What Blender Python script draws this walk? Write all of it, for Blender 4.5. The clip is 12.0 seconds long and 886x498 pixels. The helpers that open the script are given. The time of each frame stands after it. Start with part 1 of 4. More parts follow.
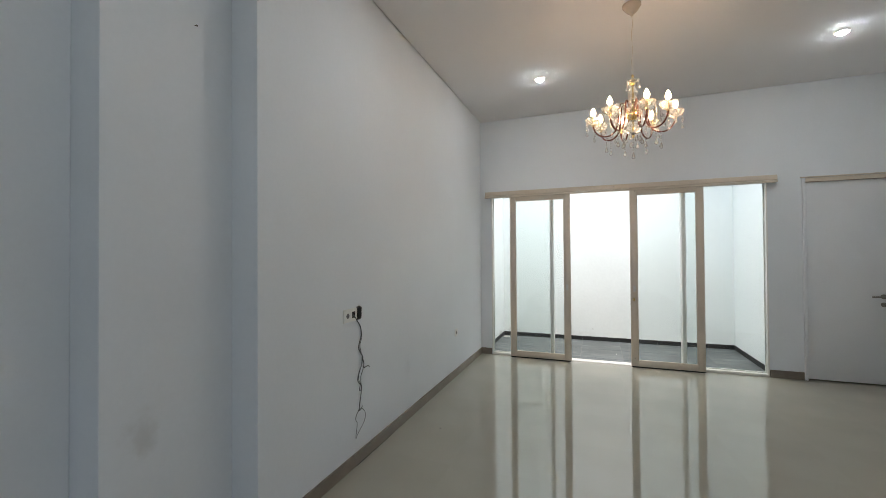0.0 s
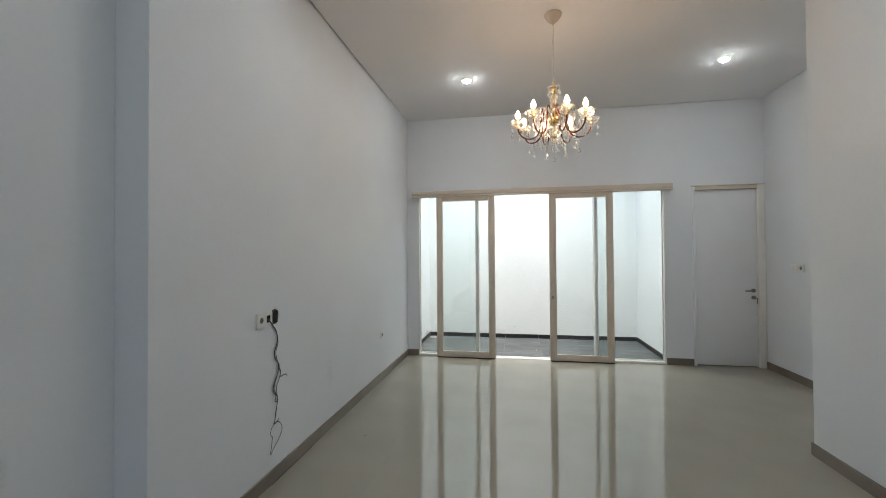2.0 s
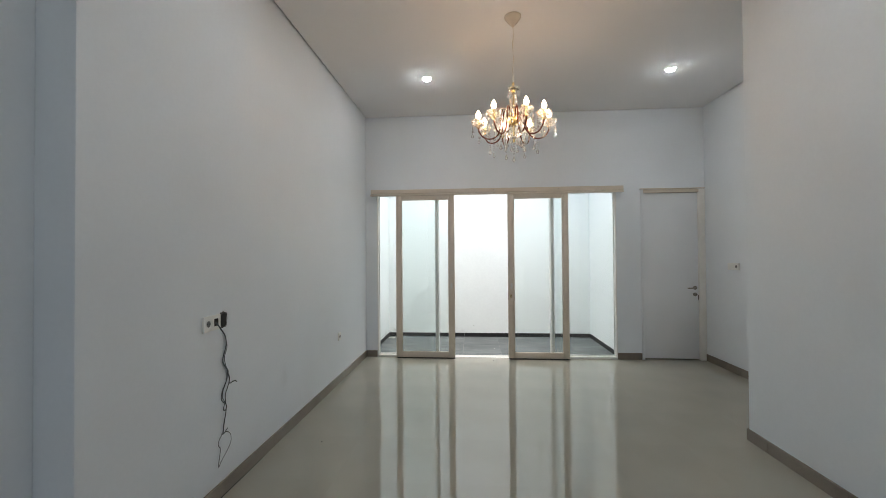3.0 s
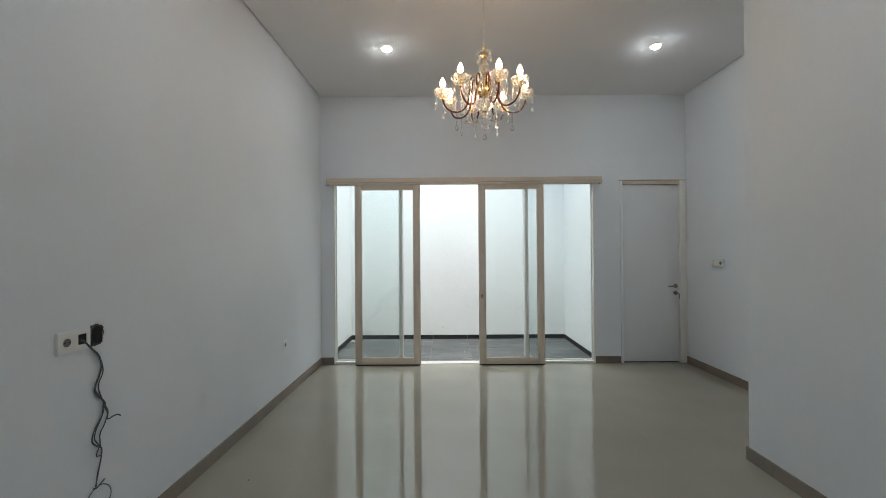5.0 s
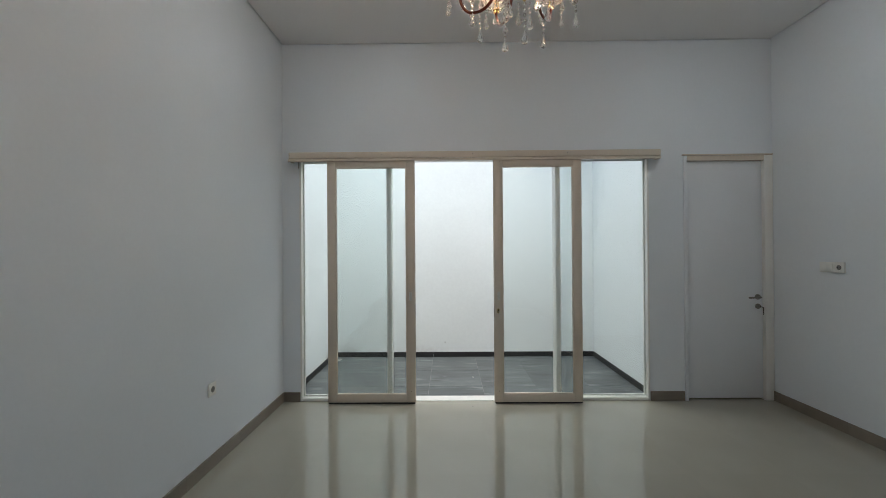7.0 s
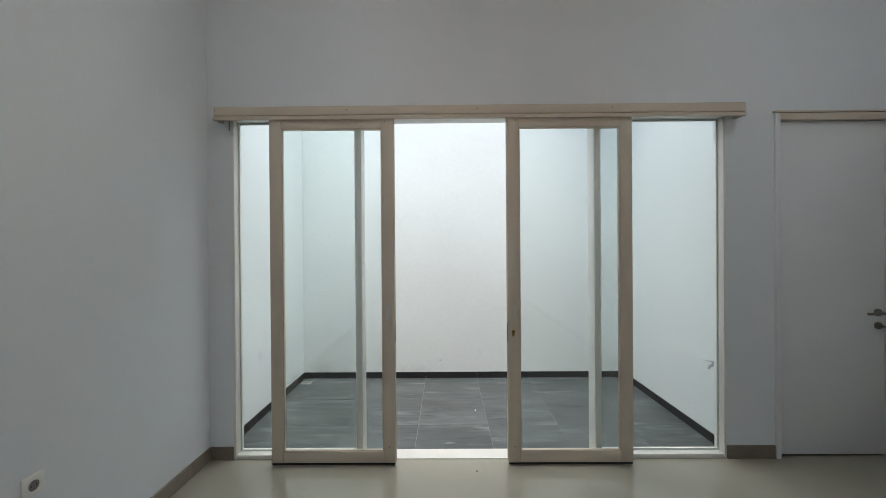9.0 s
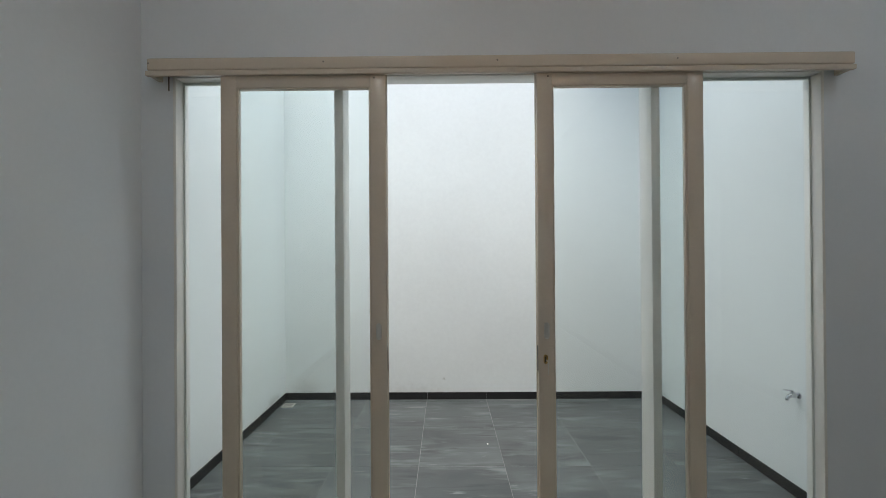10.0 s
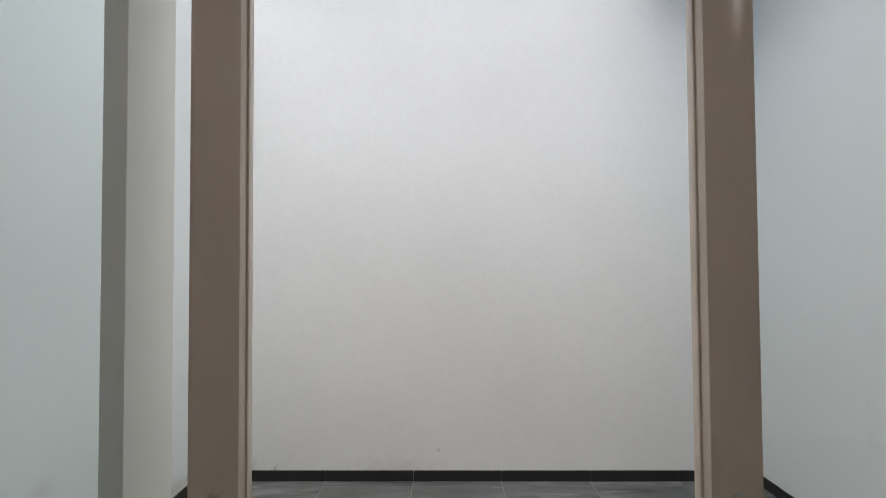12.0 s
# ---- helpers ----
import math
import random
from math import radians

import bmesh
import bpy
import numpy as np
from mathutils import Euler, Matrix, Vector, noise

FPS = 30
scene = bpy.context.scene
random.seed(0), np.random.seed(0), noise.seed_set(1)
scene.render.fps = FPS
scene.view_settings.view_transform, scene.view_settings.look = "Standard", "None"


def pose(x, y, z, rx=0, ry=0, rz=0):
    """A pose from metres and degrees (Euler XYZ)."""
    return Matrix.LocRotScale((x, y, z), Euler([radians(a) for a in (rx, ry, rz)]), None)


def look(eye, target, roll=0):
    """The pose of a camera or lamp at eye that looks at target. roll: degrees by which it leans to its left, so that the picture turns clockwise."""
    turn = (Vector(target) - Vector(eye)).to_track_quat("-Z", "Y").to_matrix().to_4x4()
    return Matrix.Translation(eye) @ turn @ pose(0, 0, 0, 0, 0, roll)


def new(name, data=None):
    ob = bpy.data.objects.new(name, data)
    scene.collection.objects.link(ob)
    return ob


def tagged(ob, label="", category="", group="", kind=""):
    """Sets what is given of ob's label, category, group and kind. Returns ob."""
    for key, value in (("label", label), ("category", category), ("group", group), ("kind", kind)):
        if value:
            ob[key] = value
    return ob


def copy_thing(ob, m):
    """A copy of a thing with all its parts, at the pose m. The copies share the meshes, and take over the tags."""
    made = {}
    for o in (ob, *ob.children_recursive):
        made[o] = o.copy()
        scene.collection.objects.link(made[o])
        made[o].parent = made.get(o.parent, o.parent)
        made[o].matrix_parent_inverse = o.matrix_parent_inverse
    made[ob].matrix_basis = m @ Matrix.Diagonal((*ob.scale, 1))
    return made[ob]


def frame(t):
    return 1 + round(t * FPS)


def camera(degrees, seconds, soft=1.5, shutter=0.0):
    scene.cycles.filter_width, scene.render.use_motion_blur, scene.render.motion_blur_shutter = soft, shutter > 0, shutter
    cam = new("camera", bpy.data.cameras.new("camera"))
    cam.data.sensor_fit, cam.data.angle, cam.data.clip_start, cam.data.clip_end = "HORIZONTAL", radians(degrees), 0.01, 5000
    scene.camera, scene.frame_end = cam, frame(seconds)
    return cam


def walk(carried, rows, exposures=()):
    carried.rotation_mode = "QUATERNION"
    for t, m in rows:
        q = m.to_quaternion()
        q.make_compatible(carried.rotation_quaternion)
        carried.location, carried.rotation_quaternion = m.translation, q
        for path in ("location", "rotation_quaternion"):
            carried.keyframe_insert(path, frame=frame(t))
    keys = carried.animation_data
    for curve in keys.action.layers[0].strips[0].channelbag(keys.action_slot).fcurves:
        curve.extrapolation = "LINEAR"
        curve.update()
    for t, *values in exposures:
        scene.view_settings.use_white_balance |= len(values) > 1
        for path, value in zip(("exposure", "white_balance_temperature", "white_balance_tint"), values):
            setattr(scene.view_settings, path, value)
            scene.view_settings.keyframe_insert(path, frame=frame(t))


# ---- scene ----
cam = camera(95.7, 12.0, soft=0.75)

PATH = [
    (0, (1.525, -5.579, 1.427), (0.819, -3.708, 1.45), -0.4),
    (0.5, (1.507, -5.552, 1.418), (0.87, -3.657, 1.443), -0.4),
    (1, (1.495, -5.536, 1.412), (0.95, -3.612, 1.44), -0.4),
    (1.5, (1.502, -5.516, 1.411), (1.054, -3.567, 1.436), -0.4),
    (2, (1.492, -5.499, 1.405), (1.141, -3.53, 1.434), -0.4),
    (2.5, (1.482, -5.482, 1.407), (1.241, -3.496, 1.433), -0.4),
    (3, (1.474, -5.466, 1.4), (1.327, -3.472, 1.427), -0.4),
    (5, (1.539, -4.95, 1.377), (1.527, -2.95, 1.392), -0.4),
    (5.5, (1.519, -4.657, 1.381), (1.502, -2.657, 1.392), -0.3),
    (6, (1.51, -4.341, 1.378), (1.499, -2.341, 1.388), -0.4),
    (6.5, (1.527, -4.043, 1.386), (1.508, -2.044, 1.392), -0.3),
    (7, (1.523, -3.7, 1.387), (1.502, -1.7, 1.394), -0.4),
    (9, (1.556, -2.619, 1.384), (1.542, -0.619, 1.376), -0.4),
    (9.5, (1.537, -2.343, 1.361), (1.52, -0.343, 1.358), -0.3),
    (10, (1.509, -1.984, 1.358), (1.496, 0.016, 1.365), -0.4),
    (10.5, (1.544, -1.622, 1.356), (1.526, 0.377, 1.374), -0.4),
    (11, (1.53, -1.296, 1.365), (1.513, 0.704, 1.383), -0.3),
    (11.2, (1.543, -1.158, 1.361), (1.523, 0.841, 1.388), -0.4),
    (11.5, (1.571, -0.97, 1.361), (1.546, 1.03, 1.395), -0.4),
    (12, (1.549, -0.692, 1.370), (1.529, 1.307, 1.414), -0.3),
]
# seconds, stops, kelvin, tint
EXPOSURES = [(0.0, 2.26, 6650, 11), (3.0, 2.22, 6600, 11), (5.0, 2.0, 6500, 10), (5.5, 1.94, 6500, 10), (7.0, 1.75, 6450, 10), (9.0, 1.72, 6500, 10), (9.5, 1.63, 6500, 10),
             (10.0, 1.54, 6500, 10), (10.5, 1.61, 6550, 11), (11.0, 1.50, 6600, 12), (12.0, 1.25, 6800, 17)]
SKY, SUN, FRONT = 0.082, 1.62, 2.8
walk(cam, [(t, look(e, g, r)) for t, e, g, r in PATH], exposures=EXPOSURES)

# ---- world and light ----
world = bpy.data.worlds.new("sky")
scene.world = world
world.use_nodes = True
wn = world.node_tree
sky = wn.nodes.new("ShaderNodeTexSky")
sky.sky_type = "NISHITA"
sky.sun_disc = False
sky.sun_elevation = radians(84)
sky.sun_rotation = radians(163)
sky.air_density, sky.dust_density, sky.ozone_density = 0.6, 8.0, 0.6
wn.nodes["Background"].inputs["Strength"].default_value = SKY
wn.links.new(sky.outputs[0], wn.nodes["Background"].inputs["Color"])

sun_data = bpy.data.lights.new("sun", "SUN")
sun_data.energy, sun_data.angle, sun_data.color = SUN, radians(100), (0.88, 0.975, 0.995)
sun = new("sun", sun_data)
sun.matrix_world = look((2.15, 0.5, 9), (1.75, 1.2, 1.0))

H = 3.30          # ceiling height
PZ = -0.135        # patio floor


def area_lamp(name, m, sx, sy, watts, color, disk=False):
    d = bpy.data.lights.new(name, "AREA")
    d.shape = "DISK" if disk else "RECTANGLE"
    d.size = sx
    if not disk:
        d.size_y = sy
    d.energy, d.color = watts, color
    ob = new(name, d)
    ob.matrix_world = m
    return ob


DOWNLIGHTS = [(0.998, -1.20), (3.52, -1.20), (2.80, -3.27), (2.80, -5.03), (2.80, -6.78), (0.84, -3.27), (0.84, -5.03), (0.84, -6.78)]
# added bluish fill lamp in an unseen window opening behind the walker
area_lamp("rear_fill_lamp", pose(1.6, -11.02, 1.925, 90, 0, 0), 2.3, 1.95, FRONT, (0.58, 0.80, 1.0))

# ---- materials ----


def material(name, base, rough=0.5, metal=0.0, grain=0.0, grain_scale=60.0, stain=0.0, stain_scale=1.5,
             bump=0.0, bump_scale=200.0, spec=0.5, coat=0.0, warm=None, per_piece=0.0):
    """Two-scale procedural paint: broad stains, fine grain and a fine relief, in metres."""
    m = bpy.data.materials.new(name)
    m.use_nodes = True
    nt = m.node_tree
    b = nt.nodes["Principled BSDF"]
    b.inputs["Roughness"].default_value = rough
    b.inputs["Metallic"].default_value = metal
    b.inputs["Specular IOR Level"].default_value = spec
    b.inputs["Coat Weight"].default_value = coat
    b.inputs["Base Color"].default_value = (*base, 1)
    tc = nt.nodes.new("ShaderNodeTexCoord")

    def noise_tex(scale, detail):
        n = nt.nodes.new("ShaderNodeTexNoise")
        n.inputs["Scale"].default_value = scale
        n.inputs["Detail"].default_value = detail
        nt.links.new(tc.outputs["Object"], n.inputs["Vector"])
        return n.outputs["Fac"]

    value = None
    for amount, scale, detail in ((stain, stain_scale, 4), (grain, grain_scale, 3)):
        if not amount:
            continue
        r = nt.nodes.new("ShaderNodeMapRange")
        r.inputs["From Min"].default_value, r.inputs["From Max"].default_value = 0.3, 0.7
        r.inputs["To Min"].default_value, r.inputs["To Max"].default_value = 1 - amount, 1 + amount * 0.5
        nt.links.new(noise_tex(scale, detail), r.inputs["Value"])
        if value is None:
            value = r.outputs[0]
        else:
            mu = nt.nodes.new("ShaderNodeMath")
            mu.operation = "MULTIPLY"
            nt.links.new(value, mu.inputs[0]), nt.links.new(r.outputs[0], mu.inputs[1])
            value = mu.outputs[0]
    if per_piece:
        oi = nt.nodes.new("ShaderNodeObjectInfo")
        r = nt.nodes.new("ShaderNodeMapRange")
        r.inputs["To Min"].default_value, r.inputs["To Max"].default_value = 1 - per_piece, 1 + per_piece
        nt.links.new(oi.outputs["Random"], r.inputs["Value"])
        if value is None:
            value = r.outputs[0]
        else:
            mu = nt.nodes.new("ShaderNodeMath")
            mu.operation = "MULTIPLY"
            nt.links.new(value, mu.inputs[0]), nt.links.new(r.outputs[0], mu.inputs[1])
            value = mu.outputs[0]
    if value is not None:
        hsv = nt.nodes.new("ShaderNodeHueSaturation")
        hsv.inputs["Color"].default_value = (*base, 1)
        nt.links.new(value, hsv.inputs["Value"])
        nt.links.new(hsv.outputs[0], b.inputs["Base Color"])
    if bump:
        bn = nt.nodes.new("ShaderNodeBump")
        bn.inputs["Strength"].default_value = bump
        bn.inputs["Distance"].default_value = 0.002
        nt.links.new(noise_tex(bump_scale, 5), bn.inputs["Height"])
        nt.links.new(bn.outputs[0], b.inputs["Normal"])
    return m



def smudge(m, centre, radius, stretch, color, amount, scale=14.0):
    """A dirt mark of its own on a painted wall: a ragged patch round one point."""
    nt = m.node_tree
    b = nt.nodes["Principled BSDF"]
    tc = nt.nodes.new("ShaderNodeTexCoord")
    n = nt.nodes.new("ShaderNodeTexNoise")
    n.inputs["Scale"].default_value, n.inputs["Detail"].default_value = scale, 6
    nt.links.new(tc.outputs["Object"], n.inputs["Vector"])
    sub, mul, ln = (nt.nodes.new("ShaderNodeVectorMath") for _ in range(3))
    sub.operation, mul.operation, ln.operation = "SUBTRACT", "MULTIPLY", "LENGTH"
    sub.inputs[1].default_value, mul.inputs[1].default_value = centre, stretch
    nt.links.new(tc.outputs["Object"], sub.inputs[0])
    nt.links.new(sub.outputs[0], mul.inputs[0])
    nt.links.new(mul.outputs[0], ln.inputs[0])
    add = nt.nodes.new("ShaderNodeMath")
    add.operation = "MULTIPLY_ADD"
    add.inputs[1].default_value = radius * 1.6
    nt.links.new(n.outputs["Fac"], add.inputs[0])
    nt.links.new(ln.outputs["Value"], add.inputs[2])
    r = nt.nodes.new("ShaderNodeMapRange")
    r.interpolation_type = "SMOOTHSTEP"
    r.inputs["From Min"].default_value, r.inputs["From Max"].default_value = radius * 0.75, radius * 1.75
    r.inputs["To Min"].default_value, r.inputs["To Max"].default_value = amount, 0.0
    nt.links.new(add.outputs[0], r.inputs["Value"])
    x = nt.nodes.new("ShaderNodeMix")
    x.data_type = "RGBA"
    x.inputs[7].default_value = (*color, 1)
    nt.links.new(r.outputs[0], x.inputs[0])
    nt.links.new(b.inputs["Base Color"].links[0].from_socket, x.inputs[6])
    nt.links.new(x.outputs[2], b.inputs["Base Color"])


WALL = material("wall_paint", (0.757, 0.785, 0.808), 0.55, stain=0.035, stain_scale=1.1, grain=0.012, grain_scale=45, bump=0.12, bump_scale=120, spec=0.3)
PATIO_WALL = material("patio_wall_paint", (0.775, 0.81, 0.805), 0.7, stain=0.05, stain_scale=0.9, grain=0.02, grain_scale=30, bump=0.07, bump_scale=70, spec=0.25)
smudge(WALL, (-0.164, -4.50, 0.72), 0.10, (1, 1, 0.8), (0.42, 0.40, 0.36), 0.35)
smudge(WALL, (0.0, -2.43, 0.45), 0.12, (1, 1.4, 0.8), (0.50, 0.51, 0.52), 0.16)
smudge(WALL, (0.0, -3.19, 1.03), 0.055, (1, 1, 0.85), (0.20, 0.19, 0.18), 0.55, 60)
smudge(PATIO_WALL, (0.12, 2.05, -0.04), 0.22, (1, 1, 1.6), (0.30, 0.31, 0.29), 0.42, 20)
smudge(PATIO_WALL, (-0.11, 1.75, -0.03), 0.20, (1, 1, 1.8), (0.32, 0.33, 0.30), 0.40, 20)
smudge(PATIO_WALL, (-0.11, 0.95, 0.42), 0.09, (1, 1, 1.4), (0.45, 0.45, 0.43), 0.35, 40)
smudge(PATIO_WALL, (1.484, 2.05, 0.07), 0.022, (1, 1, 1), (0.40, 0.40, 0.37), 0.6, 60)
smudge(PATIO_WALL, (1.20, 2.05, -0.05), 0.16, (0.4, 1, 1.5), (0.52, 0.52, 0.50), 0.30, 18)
smudge(PATIO_WALL, (3.605, 0.42, 0.36), 0.05, (1, 1.5, 0.5), (0.50, 0.51, 0.49), 0.30, 40)
CEILING = material("ceiling_paint", (0.79, 0.785, 0.785), 0.8, stain=0.02, stain_scale=0.8, grain=0.01, bump=0.05, spec=0.2)
CREAM = material("cream_gloss_paint", (0.66, 0.572, 0.468), 0.2, stain=0.05, stain_scale=3, grain=0.02, grain_scale=80, bump=0.06, bump_scale=90)
FRAMEPAINT = material("off_white_frame_paint", (0.80, 0.785, 0.74), 0.3, stain=0.04, stain_scale=3, grain=0.02, grain_scale=80, bump=0.05, bump_scale=90)
DOORPAINT = material("white_door_paint", (0.77, 0.785, 0.80), 0.4, stain=0.03, stain_scale=2, grain=0.015, grain_scale=70, bump=0.05, bump_scale=60)
SKIRT = material("greige_skirting_tile", (0.225, 0.187, 0.148), 0.25, stain=0.12, stain_scale=4, grain=0.06, grain_scale=90, bump=0.05, per_piece=0.05)
DARKSKIRT = material("charcoal_skirting_tile", (0.014, 0.014, 0.015), 0.6, stain=0.2, stain_scale=5, grain=0.1, grain_scale=70, bump=0.1, per_piece=0.06)
GROUT = material("pale_grout", (0.36, 0.322, 0.265), 0.9, stain=0.2, stain_scale=6, grain=0.1, grain_scale=120)
DARKGROUT = material("grey_grout", (0.21, 0.215, 0.215), 0.9, stain=0.3, stain_scale=3, grain=0.1, grain_scale=120)
# floor tile whitened to carry the patio's bright reflection at the opening
THRESHOLD = material("daylight_sheen_pale", (0.74, 0.73, 0.70), 0.10, stain=0.06, stain_scale=5, grain=0.03, grain_scale=120)
PLASTIC = material("white_plastic", (0.77, 0.76, 0.72), 0.35, stain=0.02, stain_scale=20)
BLACK = material("dark_cavity", (0.02, 0.018, 0.016), 0.9, grain=0.4, grain_scale=90)
MORTAR = material("broken_mortar", (0.10, 0.09, 0.08), 0.95, stain=0.5, stain_scale=60, grain=0.3, grain_scale=200, bump=1.0, bump_scale=150)
CABLE = material("grey_cable_sheath", (0.07, 0.075, 0.08), 0.5, stain=0.2, stain_scale=30)
STEEL = material("brushed_steel", (0.27, 0.25, 0.22), 0.30, metal=1.0, stain=0.1, stain_scale=30, grain=0.05, grain_scale=300)
SATIN = material("satin_nickel", (0.62, 0.60, 0.55), 0.42, metal=0.7, stain=0.08, stain_scale=40)
CHROME = material("chrome", (0.55, 0.56, 0.58), 0.12, metal=1.0, stain=0.05, stain_scale=40)
BRASS = material("polished_brass", (0.80, 0.58, 0.25), 0.18, metal=1.0, stain=0.15, stain_scale=40)
COPPER = material("red_brown_lacquered_arm", (0.185, 0.052, 0.031), 0.25, metal=0.35, stain=0.2, stain_scale=50, coat=0.6)
DARKWOOD = material("dark_old_metal", (0.10, 0.085, 0.07), 0.5, metal=0.6, stain=0.2, stain_scale=60)
WHITEMETAL = material("white_enamel", (0.8, 0.79, 0.76), 0.3, stain=0.02, stain_scale=20)
TWIG = material("dry_twig", (0.17, 0.11, 0.06), 0.9, stain=0.2, stain_scale=60)
CONCRETE = material("plain_concrete", (0.35, 0.35, 0.34), 0.9, stain=0.15, stain_scale=1.0, grain=0.1, bump=0.3)


def polished_tile():
    """Cream polished porcelain: soft cloudy marbling under a mirror-like glaze."""
    m = material("polished_cream_porcelain", (0.352, 0.326, 0.266), 0.02, stain=0.05, stain_scale=2.2, grain=0.03, grain_scale=150, spec=0.85)
    nt = m.node_tree
    b = nt.nodes["Principled BSDF"]
    tc = nt.nodes.new("ShaderNodeTexCoord")
    n = nt.nodes.new("ShaderNodeTexNoise")
    n.inputs["Scale"].default_value = 1.3
    n.inputs["Detail"].default_value = 5
    r = nt.nodes.new("ShaderNodeMapRange")
    r.inputs["To Min"].default_value, r.inputs["To Max"].default_value = 0.003, 0.009
    nt.links.new(tc.outputs["Object"], n.inputs["Vector"])
    nt.links.new(n.outputs["Fac"], r.inputs["Value"])
    nt.links.new(r.outputs[0], b.inputs["Roughness"])
    return m


def slate_tile():
    """Dark grey porcelain with pale brushed streaks along x, each tile cut from another place."""
    m = bpy.data.materials.new("slate_grey_porcelain")
    m.use_nodes = True
    nt = m.node_tree
    b = nt.nodes["Principled BSDF"]
    tc, oi = nt.nodes.new("ShaderNodeTexCoord"), nt.nodes.new("ShaderNodeObjectInfo")
    off = nt.nodes.new("ShaderNodeVectorMath")
    off.operation = "MULTIPLY_ADD"
    comb = nt.nodes.new("ShaderNodeCombineXYZ")
    for k in range(3):
        nt.links.new(oi.outputs["Random"], comb.inputs[k])
    nt.links.new(comb.outputs[0], off.inputs[0])
    off.inputs[1].default_value = (37.0, 91.0, 53.0)
    nt.links.new(tc.outputs["Object"], off.inputs[2])

    def streak(sx, sy, detail, lo, hi):
        mp = nt.nodes.new("ShaderNodeVectorMath")
        mp.operation = "MULTIPLY"
        mp.inputs[1].default_value = (sx, sy, 1)
        nt.links.new(off.outputs[0], mp.inputs[0])
        n = nt.nodes.new("ShaderNodeTexNoise")
        n.inputs["Scale"].default_value, n.inputs["Detail"].default_value = 1, detail
        n.inputs["Distortion"].default_value = 0.6
        nt.links.new(mp.outputs[0], n.inputs["Vector"])
        r = nt.nodes.new("ShaderNodeMapRange")
        r.inputs["From Min"].default_value, r.inputs["From Max"].default_value = lo, hi
        nt.links.new(n.outputs["Fac"], r.inputs["Value"])
        return r.outputs[0]

    def mix(fac, a, c):
        x = nt.nodes.new("ShaderNodeMix")
        x.data_type = "RGBA"
        nt.links.new(fac, x.inputs[0])
        if isinstance(a, tuple):
            x.inputs[6].default_value = (*a, 1)
        else:
            nt.links.new(a, x.inputs[6])
        x.inputs[7].default_value = (*c, 1)
        return x.outputs[2]

    def both(p, q):
        mu = nt.nodes.new("ShaderNodeMath")
        mu.operation = "MULTIPLY"
        nt.links.new(p, mu.inputs[0]), nt.links.new(q, mu.inputs[1])
        return mu.outputs[0]

    c = mix(streak(1.3, 3.4, 6, 0.34, 0.66), (0.046, 0.055, 0.057), (0.098, 0.112, 0.116))
    c = mix(both(oi.outputs["Random"], streak(0.6, 0.8, 2, 0.2, 0.6)), c, (0.062, 0.073, 0.076))
    c = mix(both(streak(2.0, 20.0, 6, 0.52, 0.72), streak(1.7, 3.0, 3, 0.40, 0.60)), c, (0.030, 0.036, 0.037))
    c = mix(both(streak(2.6, 16.0, 8, 0.48, 0.76), streak(2.0, 3.6, 3, 0.42, 0.68)), c, (0.19, 0.208, 0.213))
    c = mix(both(streak(5.0, 44.0, 7, 0.60, 0.72), streak(1.6, 5.0, 3, 0.52, 0.70)), c, (0.24, 0.258, 0.262))
    nt.links.new(c, b.inputs["Base Color"])
    b.inputs["Roughness"].default_value = 0.55
    b.inputs["Specular IOR Level"].default_value = 0.35
    bn = nt.nodes.new("ShaderNodeBump")
    bn.inputs["Strength"].default_value, bn.inputs["Distance"].default_value = 0.2, 0.002
    nt.links.new(streak(30, 90, 4, 0.2, 0.8), bn.inputs["Height"])
    nt.links.new(bn.outputs[0], b.inputs["Normal"])
    return m


def clear_pane(name, tint):
    """Flat glass: light goes straight through with a slight tint, gloss by Fresnel."""
    m = bpy.data.materials.new(name)
    m.use_nodes = True
    nt = m.node_tree
    nt.nodes.remove(nt.nodes["Principled BSDF"])
    t, g = nt.nodes.new("ShaderNodeBsdfTransparent"), nt.nodes.new("ShaderNodeBsdfGlossy")
    t.inputs["Color"].default_value = (*tint, 1)
    g.inputs["Roughness"].default_value = 0.01
    f, mx = nt.nodes.new("ShaderNodeLayerWeight"), nt.nodes.new("ShaderNodeMixShader")
    f.inputs["Blend"].default_value = 0.5
    pw, ma = nt.nodes.new("ShaderNodeMath"), nt.nodes.new("ShaderNodeMath")
    pw.operation, ma.operation = "POWER", "MULTIPLY_ADD"
    pw.inputs[1].default_value = 5.0
    ma.inputs[1].default_value, ma.inputs[2].default_value = 0.9, 0.035
    nt.links.new(f.outputs["Facing"], pw.inputs[0])
    nt.links.new(pw.outputs[0], ma.inputs[0])
    nt.links.new(ma.outputs[0], mx.inputs[0])
    nt.links.new(t.outputs[0], mx.inputs[1]), nt.links.new(g.outputs[0], mx.inputs[2])
    nt.links.new(mx.outputs[0], nt.nodes["Material Output"].inputs["Surface"])
    return m


